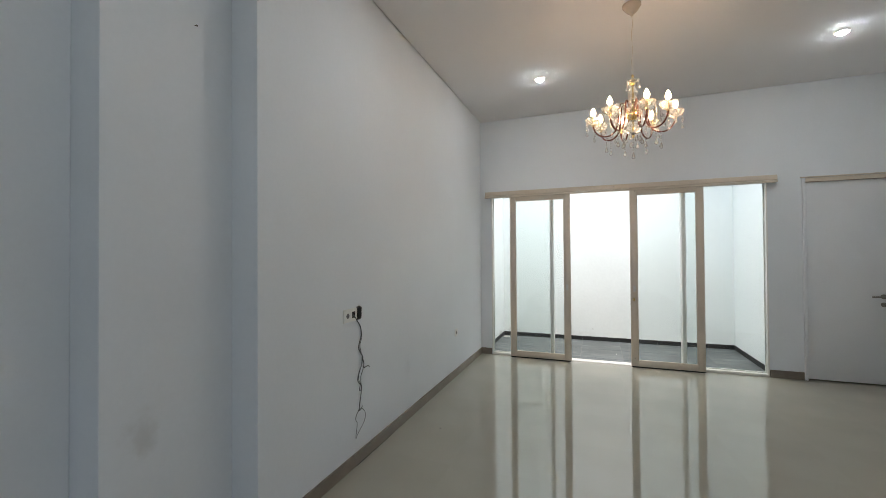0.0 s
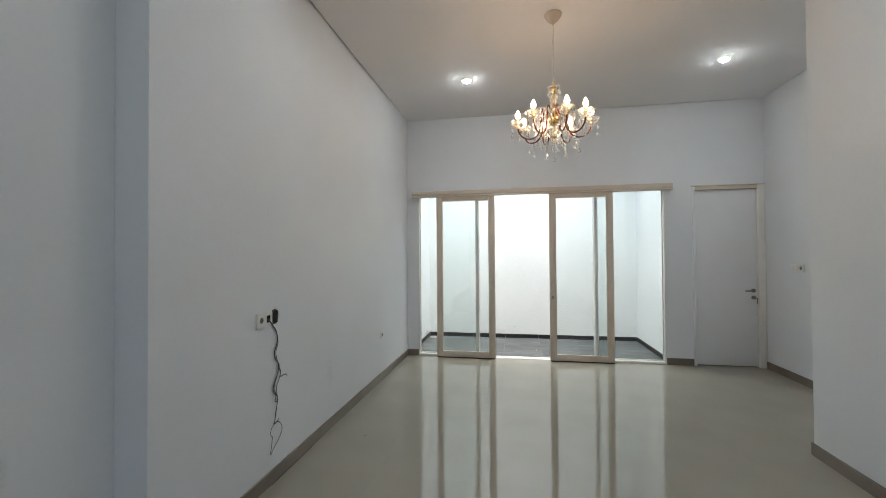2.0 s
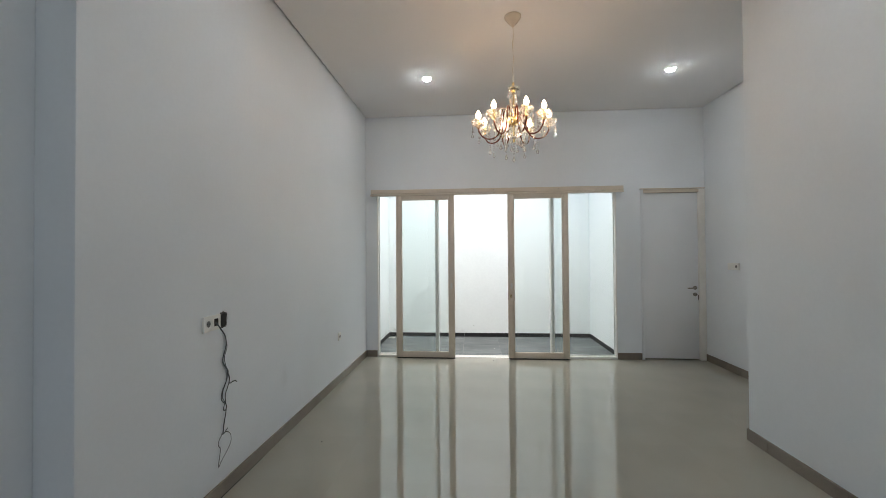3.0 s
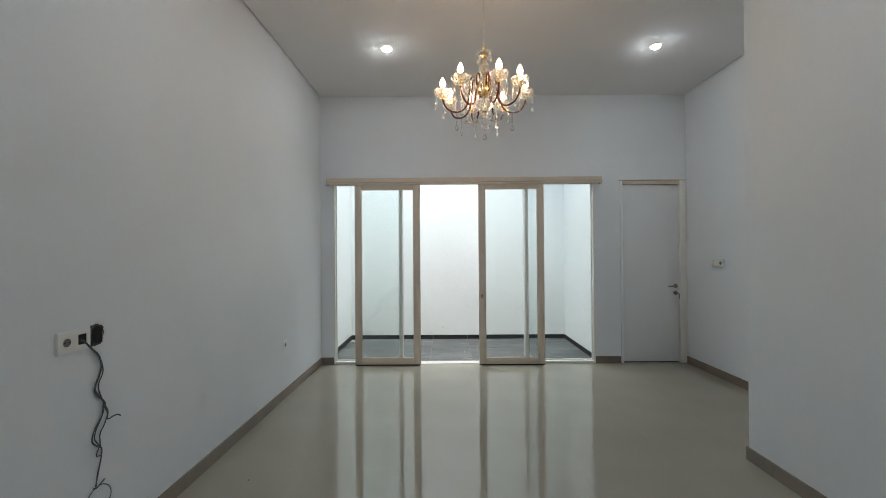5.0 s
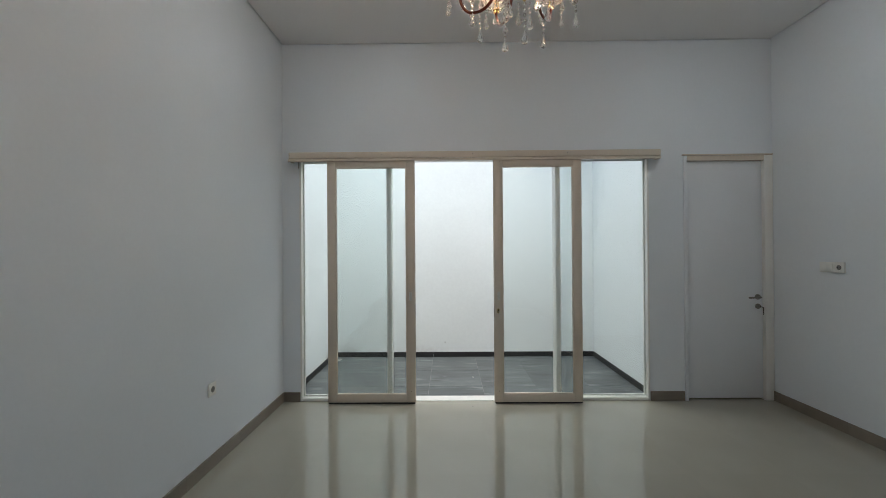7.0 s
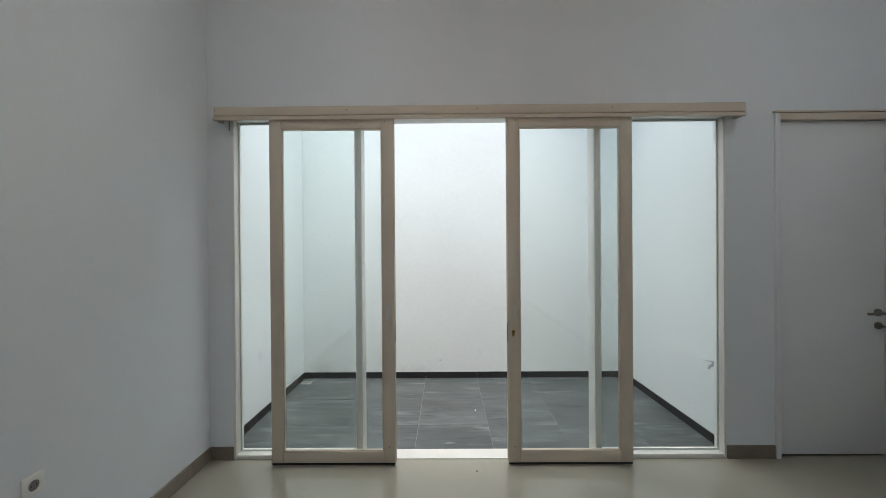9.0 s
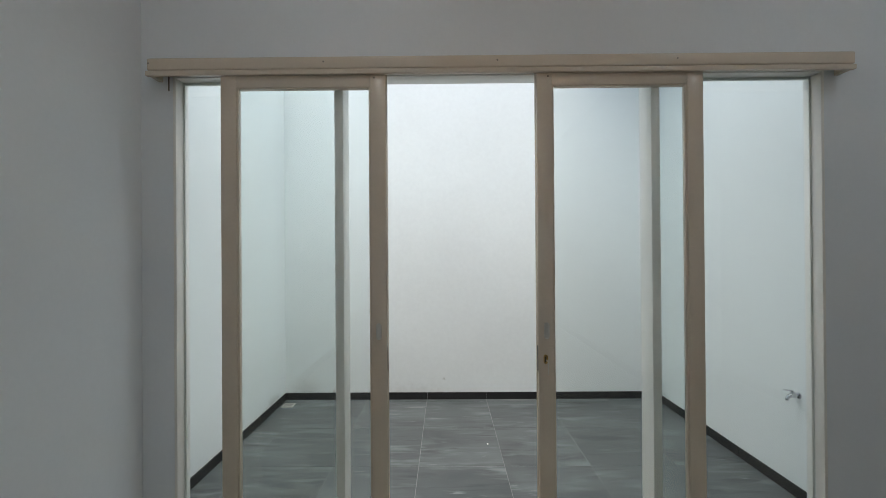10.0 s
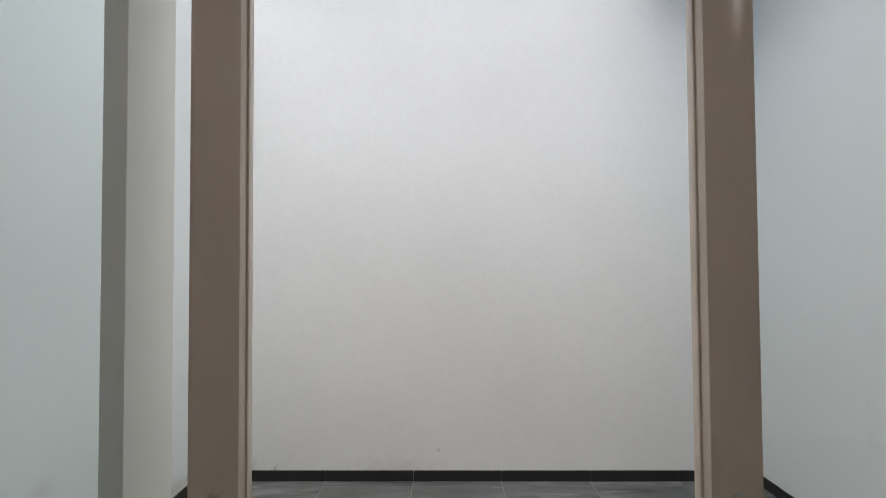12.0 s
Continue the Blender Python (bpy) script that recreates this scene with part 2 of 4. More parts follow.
def crystal_glass():
    m = bpy.data.materials.new("cut_crystal")
    m.use_nodes = True
    nt = m.node_tree
    b = nt.nodes["Principled BSDF"]
    b.inputs["Base Color"].default_value = (0.97, 0.96, 0.93, 1)
    b.inputs["Transmission Weight"].default_value = 1.0
    b.inputs["Roughness"].default_value = 0.01
    b.inputs["IOR"].default_value = 1.55
    t, mx = nt.nodes.new("ShaderNodeBsdfTransparent"), nt.nodes.new("ShaderNodeMixShader")
    mx.inputs[0].default_value = 0.8
    nt.links.new(t.outputs[0], mx.inputs[1]), nt.links.new(b.outputs[0], mx.inputs[2])
    # light scattered by the many small cuts
    di, tr = nt.nodes.new("ShaderNodeBsdfDiffuse"), nt.nodes.new("ShaderNodeBsdfTranslucent")
    di.inputs["Color"].default_value = tr.inputs["Color"].default_value = (0.95, 0.93, 0.88, 1)
    sc, mix2 = nt.nodes.new("ShaderNodeMixShader"), nt.nodes.new("ShaderNodeMixShader")
    sc.inputs[0].default_value, mix2.inputs[0].default_value = 0.5, 0.11
    nt.links.new(di.outputs[0], sc.inputs[1]), nt.links.new(tr.outputs[0], sc.inputs[2])
    nt.links.new(mx.outputs[0], mix2.inputs[1]), nt.links.new(sc.outputs[0], mix2.inputs[2])
    nt.links.new(mix2.outputs[0], nt.nodes["Material Output"].inputs["Surface"])
    return m


def glowing(name, color, strength):
    m = bpy.data.materials.new(name)
    m.use_nodes = True
    b = m.node_tree.nodes["Principled BSDF"]
    b.inputs["Base Color"].default_value = (0.8, 0.8, 0.8, 1)
    b.inputs["Emission Color"].default_value = (*color, 1)
    b.inputs["Emission Strength"].default_value = strength
    return m


FLOORTILE = polished_tile()
SLATE = slate_tile()
GLASS = clear_pane("greenish_pane", (0.962, 0.984, 0.982))
CRYSTAL = crystal_glass()
BULB = glowing("lit_candle_bulb", (1.0, 0.66, 0.40), 18.0)
DIFFUSER = glowing("lit_diffuser", (0.885, 0.955, 1.0), 88.0)

# ---- mesh helpers ----


def add_box(bm, x0, x1, y0, y1, z0, z1, bevel=0.0, seg=2):
    r = bmesh.ops.create_cube(bm, size=1.0)
    vs = r["verts"]
    for v in vs:
        v.co = Vector((x0 + (v.co.x + 0.5) * (x1 - x0), y0 + (v.co.y + 0.5) * (y1 - y0), z0 + (v.co.z + 0.5) * (z1 - z0)))
    if bevel:
        es = {e for v in vs for e in v.link_edges}
        bmesh.ops.bevel(bm, geom=list(es), offset=bevel, segments=seg, affect="EDGES", profile=0.5)
    return bm


def box(x0, x1, y0, y1, z0, z1, bevel=0.0, seg=2):
    return add_box(bmesh.new(), x0, x1, y0, y1, z0, z1, bevel, seg)


def lathe(profile, seg=20, lobes=0, depth=0.0, m=None):
    """A turned body from (radius, z) pairs; lobes ripple its rim."""
    bm = bmesh.new()
    rings = []
    for r, z in profile:
        ring = []
        for k in range(seg):
            a = 2 * math.pi * k / seg
            rr = r * (1 + depth * math.cos(lobes * a)) if lobes else r
            ring.append(bm.verts.new((rr * math.cos(a), rr * math.sin(a), z)))
        rings.append(ring)
    for a, b in zip(rings, rings[1:]):
        for k in range(seg):
            bm.faces.new((a[k], a[(k + 1) % seg], b[(k + 1) % seg], b[k]))
    for ring, flip in ((rings[0], True), (rings[-1], False)):
        bm.faces.new(ring[::-1] if flip else ring)
    bmesh.ops.remove_doubles(bm, verts=bm.verts, dist=1e-6)
    bmesh.ops.recalc_face_normals(bm, faces=bm.faces)
    if m is not None:
        bm.transform(m)
    return bm


def spline(points, steps=8):
    """A smooth run through the control points."""
    p = [Vector(q) for q in points]
    p = [2 * p[0] - p[1]] + p + [2 * p[-1] - p[-2]]
    out = []
    for i in range(1, len(p) - 2):
        for s in range(steps):
            t = s / steps
            a, b, c, d = p[i - 1:i + 3]
            out.append(0.5 * ((2 * b) + (c - a) * t + (2 * a - 5 * b + 4 * c - d) * t * t + (3 * b - a - 3 * c + d) * t ** 3))
    out.append(p[-2])
    return out


def add_tube(bm, points, radius, seg=8, steps=8):
    path = spline(points, steps)
    rings = []
    ref = Vector((0.31, 0.87, 0.38))
    for i, q in enumerate(path):
        d = (path[min(i + 1, len(path) - 1)] - path[max(i - 1, 0)]).normalized()
        u = d.cross(ref).normalized()
        w = d.cross(u)
        rad = radius(i / (len(path) - 1)) if callable(radius) else radius
        rings.append([bm.verts.new(q + rad * (math.cos(2 * math.pi * k / seg) * u + math.sin(2 * math.pi * k / seg) * w)) for k in range(seg)])
    for a, b in zip(rings, rings[1:]):
        for k in range(seg):
            bm.faces.new((a[k], a[(k + 1) % seg], b[(k + 1) % seg], b[k]))
    bm.faces.new(rings[0][::-1]), bm.faces.new(rings[-1])
    return bm


def tube(points, radius, seg=8, steps=8):
    return add_tube(bmesh.new(), points, radius, seg, steps)


def mesh_of(name, bm, mat, smooth=True):
    bmesh.ops.recalc_face_normals(bm, faces=bm.faces)
    me = bpy.data.meshes.new(name)
    bm.to_mesh(me)
    bm.free()
    me.materials.append(mat)
    if smooth:
        me.polygons.foreach_set("use_smooth", [True] * len(me.polygons))
        me.set_sharp_from_angle(angle=radians(35))
    return me


def part(name, bm, mat, parent, label="", smooth=True):
    ob = new(name, mesh_of(name, bm, mat, smooth))
    ob.parent = parent
    if label:
        ob["label"] = label
    return ob


def solid(name, bm, mat, label, category, kind="structure", smooth=False):
    return tagged(new(name, mesh_of(name, bm, mat, smooth)), label, category, kind=kind)


def thing(name, place, label, category, group="", kind=""):
    ob = new(name)
    ob.matrix_world = Matrix.Translation(place)
    ob.empty_display_size = 0.05
    return tagged(ob, label, category, group, kind)


def wall_with_holes(u0, u1, z0, z1, v0, v1, holes, along="x"):
    """A slab from v0 to v1 thick, with openings (a, b, low, high) cut right through it."""
    us = sorted({u0, u1, *[h[0] for h in holes], *[h[1] for h in holes]})
    zs = sorted({z0, z1, *[h[2] for h in holes], *[h[3] for h in holes]})
    bm = bmesh.new()

    def full(i, k):
        if not (0 <= i < len(us) - 1 and 0 <= k < len(zs) - 1):
            return False
        cu, cz = (us[i] + us[i + 1]) / 2, (zs[k] + zs[k + 1]) / 2
        return not any(a < cu < b and lo < cz < hi for a, b, lo, hi in holes)

    def quad(*pts):
        bm.faces.new([bm.verts.new((u, v, z) if along == "x" else (v, u, z)) for u, v, z in pts])

    for i in range(len(us) - 1):
        for k in range(len(zs) - 1):
            if not full(i, k):
                continue
            a, b, lo, hi = us[i], us[i + 1], zs[k], zs[k + 1]
            for v in (v0, v1):
                quad((a, v, lo), (b, v, lo), (b, v, hi), (a, v, hi))
            if not full(i - 1, k):
                quad((a, v0, lo), (a, v1, lo), (a, v1, hi), (a, v0, hi))
            if not full(i + 1, k):
                quad((b, v0, lo), (b, v1, lo), (b, v1, hi), (b, v0, hi))
            if not full(i, k - 1):
                quad((a, v0, lo), (b, v0, lo), (b, v1, lo), (a, v1, lo))
            if not full(i, k + 1):
                quad((a, v0, hi), (b, v0, hi), (b, v1, hi), (a, v1, hi))
    bmesh.ops.remove_doubles(bm, verts=bm.verts, dist=1e-5)
    return bm


# ---- shell of the room ----
TOP = H + 0.10
PTOP = 3.5        # top of the patio walls
RW = 3.52         # face of the projecting wall
AW = 4.50         # face of the alcove's wall
AY = -2.30        # corner where the alcove begins
S1, S2 = -4.08, -4.655      # the two set-backs of the long wall
BACK = -11.0
WT = 0.11         # thickness of the wall with the sliding doors
OX0, OX1, OZ = 0.162, 3.372, 2.240     # big opening
DX0, DX1, DZ = 3.690, 4.497, 2.238    # door opening

floor = solid("floor", box(-0.6, 4.7, BACK - 0.1, WT, -0.14, -0.004), GROUT, "polished cream porcelain tile floor, mirror glossy", "floor")
solid("wall_west", box(-0.60, 0.0, S1, 0.0, -0.1, TOP, 0.003), WALL, "long white painted wall with soft grey shading", "wall")
solid("wall_west_setback", box(-0.60, -0.164, S2, S1, -0.1, TOP, 0.003), WALL, "white painted wall set back one step", "wall")
solid("wall_west_rear", box(-0.60, -0.335, BACK, S2, -0.1, TOP, 0.003), WALL, "white painted wall set back two steps", "wall")
solid("wall_north", wall_with_holes(-0.60, 4.75, -0.3, PTOP, 0.0, WT, [(OX0, OX1, -0.3, OZ), (DX0, DX1, -0.3, DZ)]), WALL,
      "white painted end wall with a wide glazed opening and a door", "wall")
solid("wall_east_alcove", box(AW, AW + 0.25, AY, 0.0, -0.1, TOP, 0.003), WALL, "white painted side wall of the alcove", "wall")
solid("wall_east", box(RW, AW + 0.25, BACK, AY, -0.1, TOP, 0.003), WALL, "white painted projecting side wall", "wall")
# closing wall out of view; its window opening is added for the fill lamp
solid("wall_south", wall_with_holes(-0.60, 4.75, -0.1, TOP, BACK - 0.12, BACK, [(0.4, 2.8, 0.9, 2.95)]), WALL,
      "white painted closing wall with an added, unseen window opening", "wall")
# ceiling: boards stop short of the walls, leaving a shadow gap below the slab
cb = bmesh.new()
G = 0.014
add_box(cb, G, AW - G, AY + 0.0, -G, H, H + 0.012)
add_box(cb, G, RW - G, S1, AY, H, H + 0.012)
add_box(cb, -0.335 + G, RW - G, BACK, S1, H, H + 0.012)
ceiling = solid("ceiling", cb, CEILING, "smooth white painted plaster ceiling with a dark shadow gap", "ceiling")
solid("ceiling_slab", box(-0.60, 4.75, BACK - 0.12, 0.0, H + 0.035, TOP + 0.1), CONCRETE, "grey concrete slab above the ceiling", "ceiling")

# store behind the closed door
solid("wall_behind_door", box(DX0 - 0.06, DX1 + 0.06, WT + 0.002, WT + 0.06, -0.3, 2.4), CONCRETE, "plain wall closing the space behind the door", "wall")


def skirting_run(name, p0, p1, inward, height, thick, piece, mat, z0, start=0.0):
    """Skirting tiles between two plan points, each a piece of its own; inward is the side that faces the room."""
    p0, p1, n = Vector(p0), Vector(p1), Vector(inward)
    d = p1 - p0
    length = d.length
    d.normalize()
    run = tagged(new(name), "row of " + ("charcoal" if mat is DARKSKIRT else "greige") + " skirting tiles along the wall", "skirting", kind="structure")
    run.empty_display_size = 0.05
    cuts = [0.0]
    c = start if start > 0.01 else piece
    while c < length - 0.02:
        cuts.append(c)
        c += piece
    cuts.append(length)
    for a, b in zip(cuts, cuts[1:]):
        q0, q1 = p0 + d * (a + 0.0008), p0 + d * (b - 0.0008) + n * thick
        bm = box(min(q0.x, q1.x), max(q0.x, q1.x), min(q0.y, q1.y), max(q0.y, q1.y), z0, z0 + height, 0.0015, 1)
        part("skirting_tile", bm, mat, run, smooth=False)
    return run


SH = 0.085
skirting_run("baseboard_west", (0.0, S1), (0.0, -0.012), (1, 0), SH, 0.012, 0.6, SKIRT, 0.0, 0.28)
skirting_run("baseboard_setback", (-0.164, S2), (-0.164, S1 - 0.012), (1, 0), SH, 0.012, 0.6, SKIRT, 0.0)
skirting_run("baseboard_return_a", (-0.152, S1), (0.012, S1), (0, -1), SH, 0.012, 0.6, SKIRT, 0.0)
skirting_run("baseboard_return_b", (-0.323, S2), (-0.152, S2), (0, -1), SH, 0.012, 0.6, SKIRT, 0.0)
skirting_run("baseboard_rear", (-0.335, BACK), (-0.335, S2 - 0.012), (1, 0), SH, 0.012, 0.6, SKIRT, 0.0)
skirting_run("baseboard_north_a", (0.0, 0.0), (OX0 - 0.004, 0.0), (0, -1), SH, 0.012, 0.6, SKIRT, 0.0)
skirting_run("baseboard_north_b", (OX1 + 0.004, 0.0), (DX0 - 0.004, 0.0), (0, -1), SH, 0.012, 0.6, SKIRT, 0.0)
skirting_run("baseboard_alcove", (AW, AY + 0.012), (AW, -0.012), (-1, 0), SH, 0.012, 0.6, SKIRT, 0.0, 0.4)
skirting_run("baseboard_alcove_end", (RW - 0.012, AY), (AW, AY), (0, 1), SH, 0.012, 0.6, SKIRT, 0.0)
skirting_run("baseboard_east", (RW, BACK), (RW, AY), (-1, 0), SH, 0.012, 0.6, SKIRT, 0.0, 0.1)

# ---- patio ----
PX0, PX1, PY = -0.11, 3.605, 2.05
solid("patio_floor", box(PX0 - 0.2, PX1 + 0.2, WT, PY + 0.2, PZ - 0.15, PZ - 0.0012), DARKGROUT, "dark slate-look patio floor of square tiles", "floor")
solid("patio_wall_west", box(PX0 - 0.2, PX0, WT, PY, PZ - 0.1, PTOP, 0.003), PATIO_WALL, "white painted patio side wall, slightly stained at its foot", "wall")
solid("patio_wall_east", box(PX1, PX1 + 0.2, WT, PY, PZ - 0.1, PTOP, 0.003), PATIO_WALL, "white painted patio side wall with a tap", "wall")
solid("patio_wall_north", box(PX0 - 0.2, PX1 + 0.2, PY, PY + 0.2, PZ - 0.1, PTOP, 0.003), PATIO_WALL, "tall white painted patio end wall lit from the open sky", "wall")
PSH = 0.07
skirting_run("patio_skirting_north", (PX0, PY), (PX1, PY), (0, -1), PSH, 0.010, 0.595, DARKSKIRT, PZ, 0.235)
skirting_run("patio_skirting_west", (PX0, WT), (PX0, PY - 0.010), (1, 0), PSH, 0.010, 0.595, DARKSKIRT, PZ, 0.2)
skirting_run("patio_skirting_east", (PX1, WT), (PX1, PY - 0.010), (-1, 0), PSH, 0.010, 0.595, DARKSKIRT, PZ, 0.2)


# added pale slab in the open middle of the wide opening: patio glare on the floor put into its colour
ML0, ML1, MR0, MR1 = 0.968, 1.011, 2.514, 2.557      # the two mullions
solid("threshold", box(ML1 + 0.001, MR0 - 0.001, -0.002, WT + 0.012, -0.10, 0.005, 0.002), THRESHOLD, "floor strip under the sliding doors, coloured paler for the daylight sheen", "threshold")
# unseen slab above the patio walls, added to shade the far corner
solid("roof_overhang", box(2.95, PX1 + 0.2, 1.45, PY + 0.2, PTOP + 0.002, PTOP + 0.14, 0.004), CONCRETE, "concrete slab added out of view to shade a patio corner", "roof")

# ---- fixed glazing ----
win = tagged(new("window_1"), "cream painted fixed window frame with tall side panes and an open middle", "window frame", kind="structure")
FD = 0.096      # depth of the frame
FW = 0.003
part("jamb", box(OX0 - FW, OX0 + 0.012, -0.003, FD, 0, OZ, 0.002), FRAMEPAINT, win)
part("jamb", box(OX1 - 0.012, OX1 + FW, -0.003, FD, 0, OZ, 0.002), FRAMEPAINT, win)
part("head", box(OX0 + 0.012, OX1 - 0.012, -0.003, FD, OZ - 0.018, OZ + 0.003, 0.002), FRAMEPAINT, win)
part("mullion", box(ML0, ML1, -0.026, 0.094, 0.0, OZ - 0.018, 0.003), FRAMEPAINT, win)
part("mullion", box(MR0, MR1, -0.026, 0.094, 0.0, OZ - 0.018, 0.003), FRAMEPAINT, win)
for a, b in ((OX0 + 0.012, ML0), (MR1, OX1 - 0.012)):
    sill = part("window_sill", box(a, b, -0.002, FD, 0.0, 0.028, 0.003), FRAMEPAINT, win)
    for c, d, e, f in ((a, a + 0.010, 0.028, OZ - 0.018), (b - 0.010, b, 0.028, OZ - 0.018), (a + 0.010, b - 0.010, 0.028, 0.040), (a + 0.010, b - 0.010, OZ - 0.030, OZ - 0.018)):
        part("glazing_bead", box(c, d, 0.052, 0.0655, e, f, 0.0015), FRAMEPAINT, win)
    p = part("pane", box(a + 0.0008, b - 0.0008, 0.046, 0.051, 0.0288, OZ - 0.0188), GLASS, win, "clear greenish glass pane", False)
    p.visible_shadow = False

# ---- sliding doors ----


def pull_slot(w, h):
    """A stadium-shaped plate with a sunken middle."""
    bm = bmesh.new()
    n = 10
    outer, inner, rim, low = [], [], [], []
    for ring, s, y in ((outer, 1.0, 0.0), (inner, 0.94, -0.0042), (rim, 0.74, -0.0042), (low, 0.66, -0.0006)):
        for half in (0, 1):
            for k in range(n + 1):
                a = math.pi * k / n + half * math.pi
                cz = (h / 2 - w / 2) * (1 if half == 0 else -1)
                ring.append(bm.verts.new((math.cos(a) * w / 2 * s, y, math.sin(a) * w / 2 * s + cz)))
    m = len(outer)
    for ra, rb in ((outer, inner), (inner, rim), (rim, low)):
        for k in range(m):
            bm.faces.new((ra[k], ra[(k + 1) % m], rb[(k + 1) % m], rb[k]))
    bm.faces.new(low)
    return bm


def sliding_leaf(x0, x1, meeting, label):
    """A glazed timber leaf hung in front of the wall; meeting is the x of its closing edge."""
    y0, y1 = -0.074, -0.030
    z0, z1 = 0.014, 2.245
    sw, top, bot = 0.075, 2.143, 0.086
    leaf = thing("sliding_door", ((x0 + x1) / 2, (y0 + y1) / 2, 0), label, "sliding door", "pair of sliding doors")
    o = Vector(leaf.location)

    def lbox(a, b, c, d, e, f, bev=0.0025):
        return box(a - o.x, b - o.x, c - o.y, d - o.y, e - o.z, f - o.z, bev)

    part("stile", lbox(x0, x0 + sw, y0, y1, z0, z1), CREAM, leaf)
    part("stile", lbox(x1 - sw, x1, y0, y1, z0, z1), CREAM, leaf)
    part("top_rail", lbox(x0 + sw, x1 - sw, y0 + 0.0015, y1 - 0.0015, top, z1), CREAM, leaf)
    part("bottom_rail", lbox(x0 + sw, x1 - sw, y0 + 0.0015, y1 - 0.0015, z0, bot), CREAM, leaf)
    # black strip fills the floor gap to paint the shade under the leaf
    part("bottom_seal", lbox(x0 + 0.004, x1 - 0.004, y0 + 0.002, y1 - 0.004, 0.0015, z0, 0.0008), BLACK, leaf, "black strip standing in for the shade under the leaf")
    for a, b, c, d in ((x0 + sw, x0 + sw + 0.008, bot, top), (x1 - sw - 0.008, x1 - sw, bot, top),
                       (x0 + sw + 0.008, x1 - sw - 0.008, bot, bot + 0.006), (x0 + sw + 0.008, x1 - sw - 0.008, top - 0.006, top)):
        part("glazing_bead", lbox(a, b, y0 + 0.006, y0 + 0.030, c, d, 0.001), CREAM, leaf)
    p = part("pane", lbox(x0 + sw + 0.003, x1 - sw - 0.003, -0.056, -0.051, bot + 0.003, top - 0.003, 0), GLASS, leaf, "clear greenish glass pane", False)
    p.visible_shadow = False
    s = 1 if meeting == x0 else -1
    hx = meeting + s * 0.040
    slot = pull_slot(0.026, 0.080)
    slot.transform(Matrix.Translation((hx - o.x, y0 - o.y - 0.0002, 0.973)))
    part("recessed_pull", slot, SATIN, leaf, "oval recessed steel pull")
    # rebate strip on the closing edge
    ex0, ex1 = (meeting - 0.0035, meeting + 0.001) if s > 0 else (meeting - 0.001, meeting + 0.0035)
    part("edge_strip", lbox(ex0, ex1, y0 + 0.020, y0 + 0.032, z0 + 0.003, z1 - 0.02, 0.001), CREAM, leaf)
    latch = part("latch_plate", lbox(ex0 + 0.0010, ex1 - 0.0010, y0 + 0.006, y0 + 0.018, 0.78, 0.90, 0.0005), DARKWOOD, leaf, "dark metal latch plate on the edge")
    for dx in (0.04,):
        part("guide_screw", lathe([(0.001, 0), (0.004, 0.0006), (0.003, 0.0015), (0.0005, 0.002)], 10, m=Matrix.Translation((meeting + s * dx - o.x, y0 - o.y + 0.0003, 0.115)) @ Matrix.Rotation(radians(90), 4, "X")), DARKWOOD, leaf)
        part("guide_screw", lathe([(0.001, 0), (0.004, 0.0006), (0.003, 0.0015), (0.0005, 0.002)], 10, m=Matrix.Translation((meeting + s * 0.055 - o.x, y0 - o.y + 0.0003, 2.185)) @ Matrix.Rotation(radians(90), 4, "X")), DARKWOOD, leaf)
    return leaf, hx, y0, o


sliding_leaf(0.436, 1.228, 1.228, "cream painted glazed sliding door, half open, on a track")
leaf, hx, ly, lo = sliding_leaf(1.947, 2.738, 1.947, "cream painted glazed sliding door, half open, with lock and key")
plate = pull_slot(0.021, 0.044)
plate.transform(Matrix.Translation((hx - lo.x - 0.006, ly - lo.y - 0.0003, 0.838)))
lk = part("lock_plate", plate, BRASS, leaf, "brass-rimmed oval keyhole plate")
part("keyhole", box(hx - lo.x - 0.0085, hx - lo.x - 0.0035, ly - lo.y - 0.0030, ly - lo.y - 0.0008, 0.826, 0.850, 0.0004), BLACK, lk, "dark keyhole")
part("key", tube([(hx - lo.x - 0.004, ly - lo.y - 0.003, 0.834), (hx - lo.x + 0.002, ly - lo.y - 0.016, 0.828), (hx - lo.x + 0.003, ly - lo.y - 0.018, 0.812), (hx - lo.x + 0.003, ly - lo.y - 0.012, 0.785), (hx - lo.x + 0.003, ly - lo.y - 0.010, 0.768)], 0.0018, 6, 4), SATIN, leaf, "small key hanging in the lock")

# ---- track above the doors ----
track = thing("door_track", (1.77, -0.04, 2.21), "cream painted timber sliding-door track fixed to the wall", "door track")
to = Vector(track.location)
TX0, TX1 = 0.090, 3.446


def tbox(a, b, c, d, e, f, bev=0.002):
    return box(a - to.x, b - to.x, c - to.y, d - to.y, e - to.z, f - to.z, bev)


part("fascia", box(TX0 - to.x, TX1 - to.x, -0.088 - to.y, -0.070 - to.y, 2.226 - to.z, 2.284 - to.z, 0.008, 4), CREAM, track)
part("ledge", tbox(TX0 - 0.004, TX1, -0.093, -0.072, 2.198, 2.222, 0.004), CREAM, track)
part("cap_board", tbox(TX0, TX1, -0.072, -0.001, 2.252, 2.284, 0.001), CREAM, track)
part("end_block", tbox(TX0, TX0 + 0.02, -0.075, -0.001, 2.204, 2.254, 0.001), CREAM, track)
part("end_block", tbox(TX1 - 0.02, TX1, -0.075, -0.001, 2.204, 2.254, 0.001), CREAM, track)
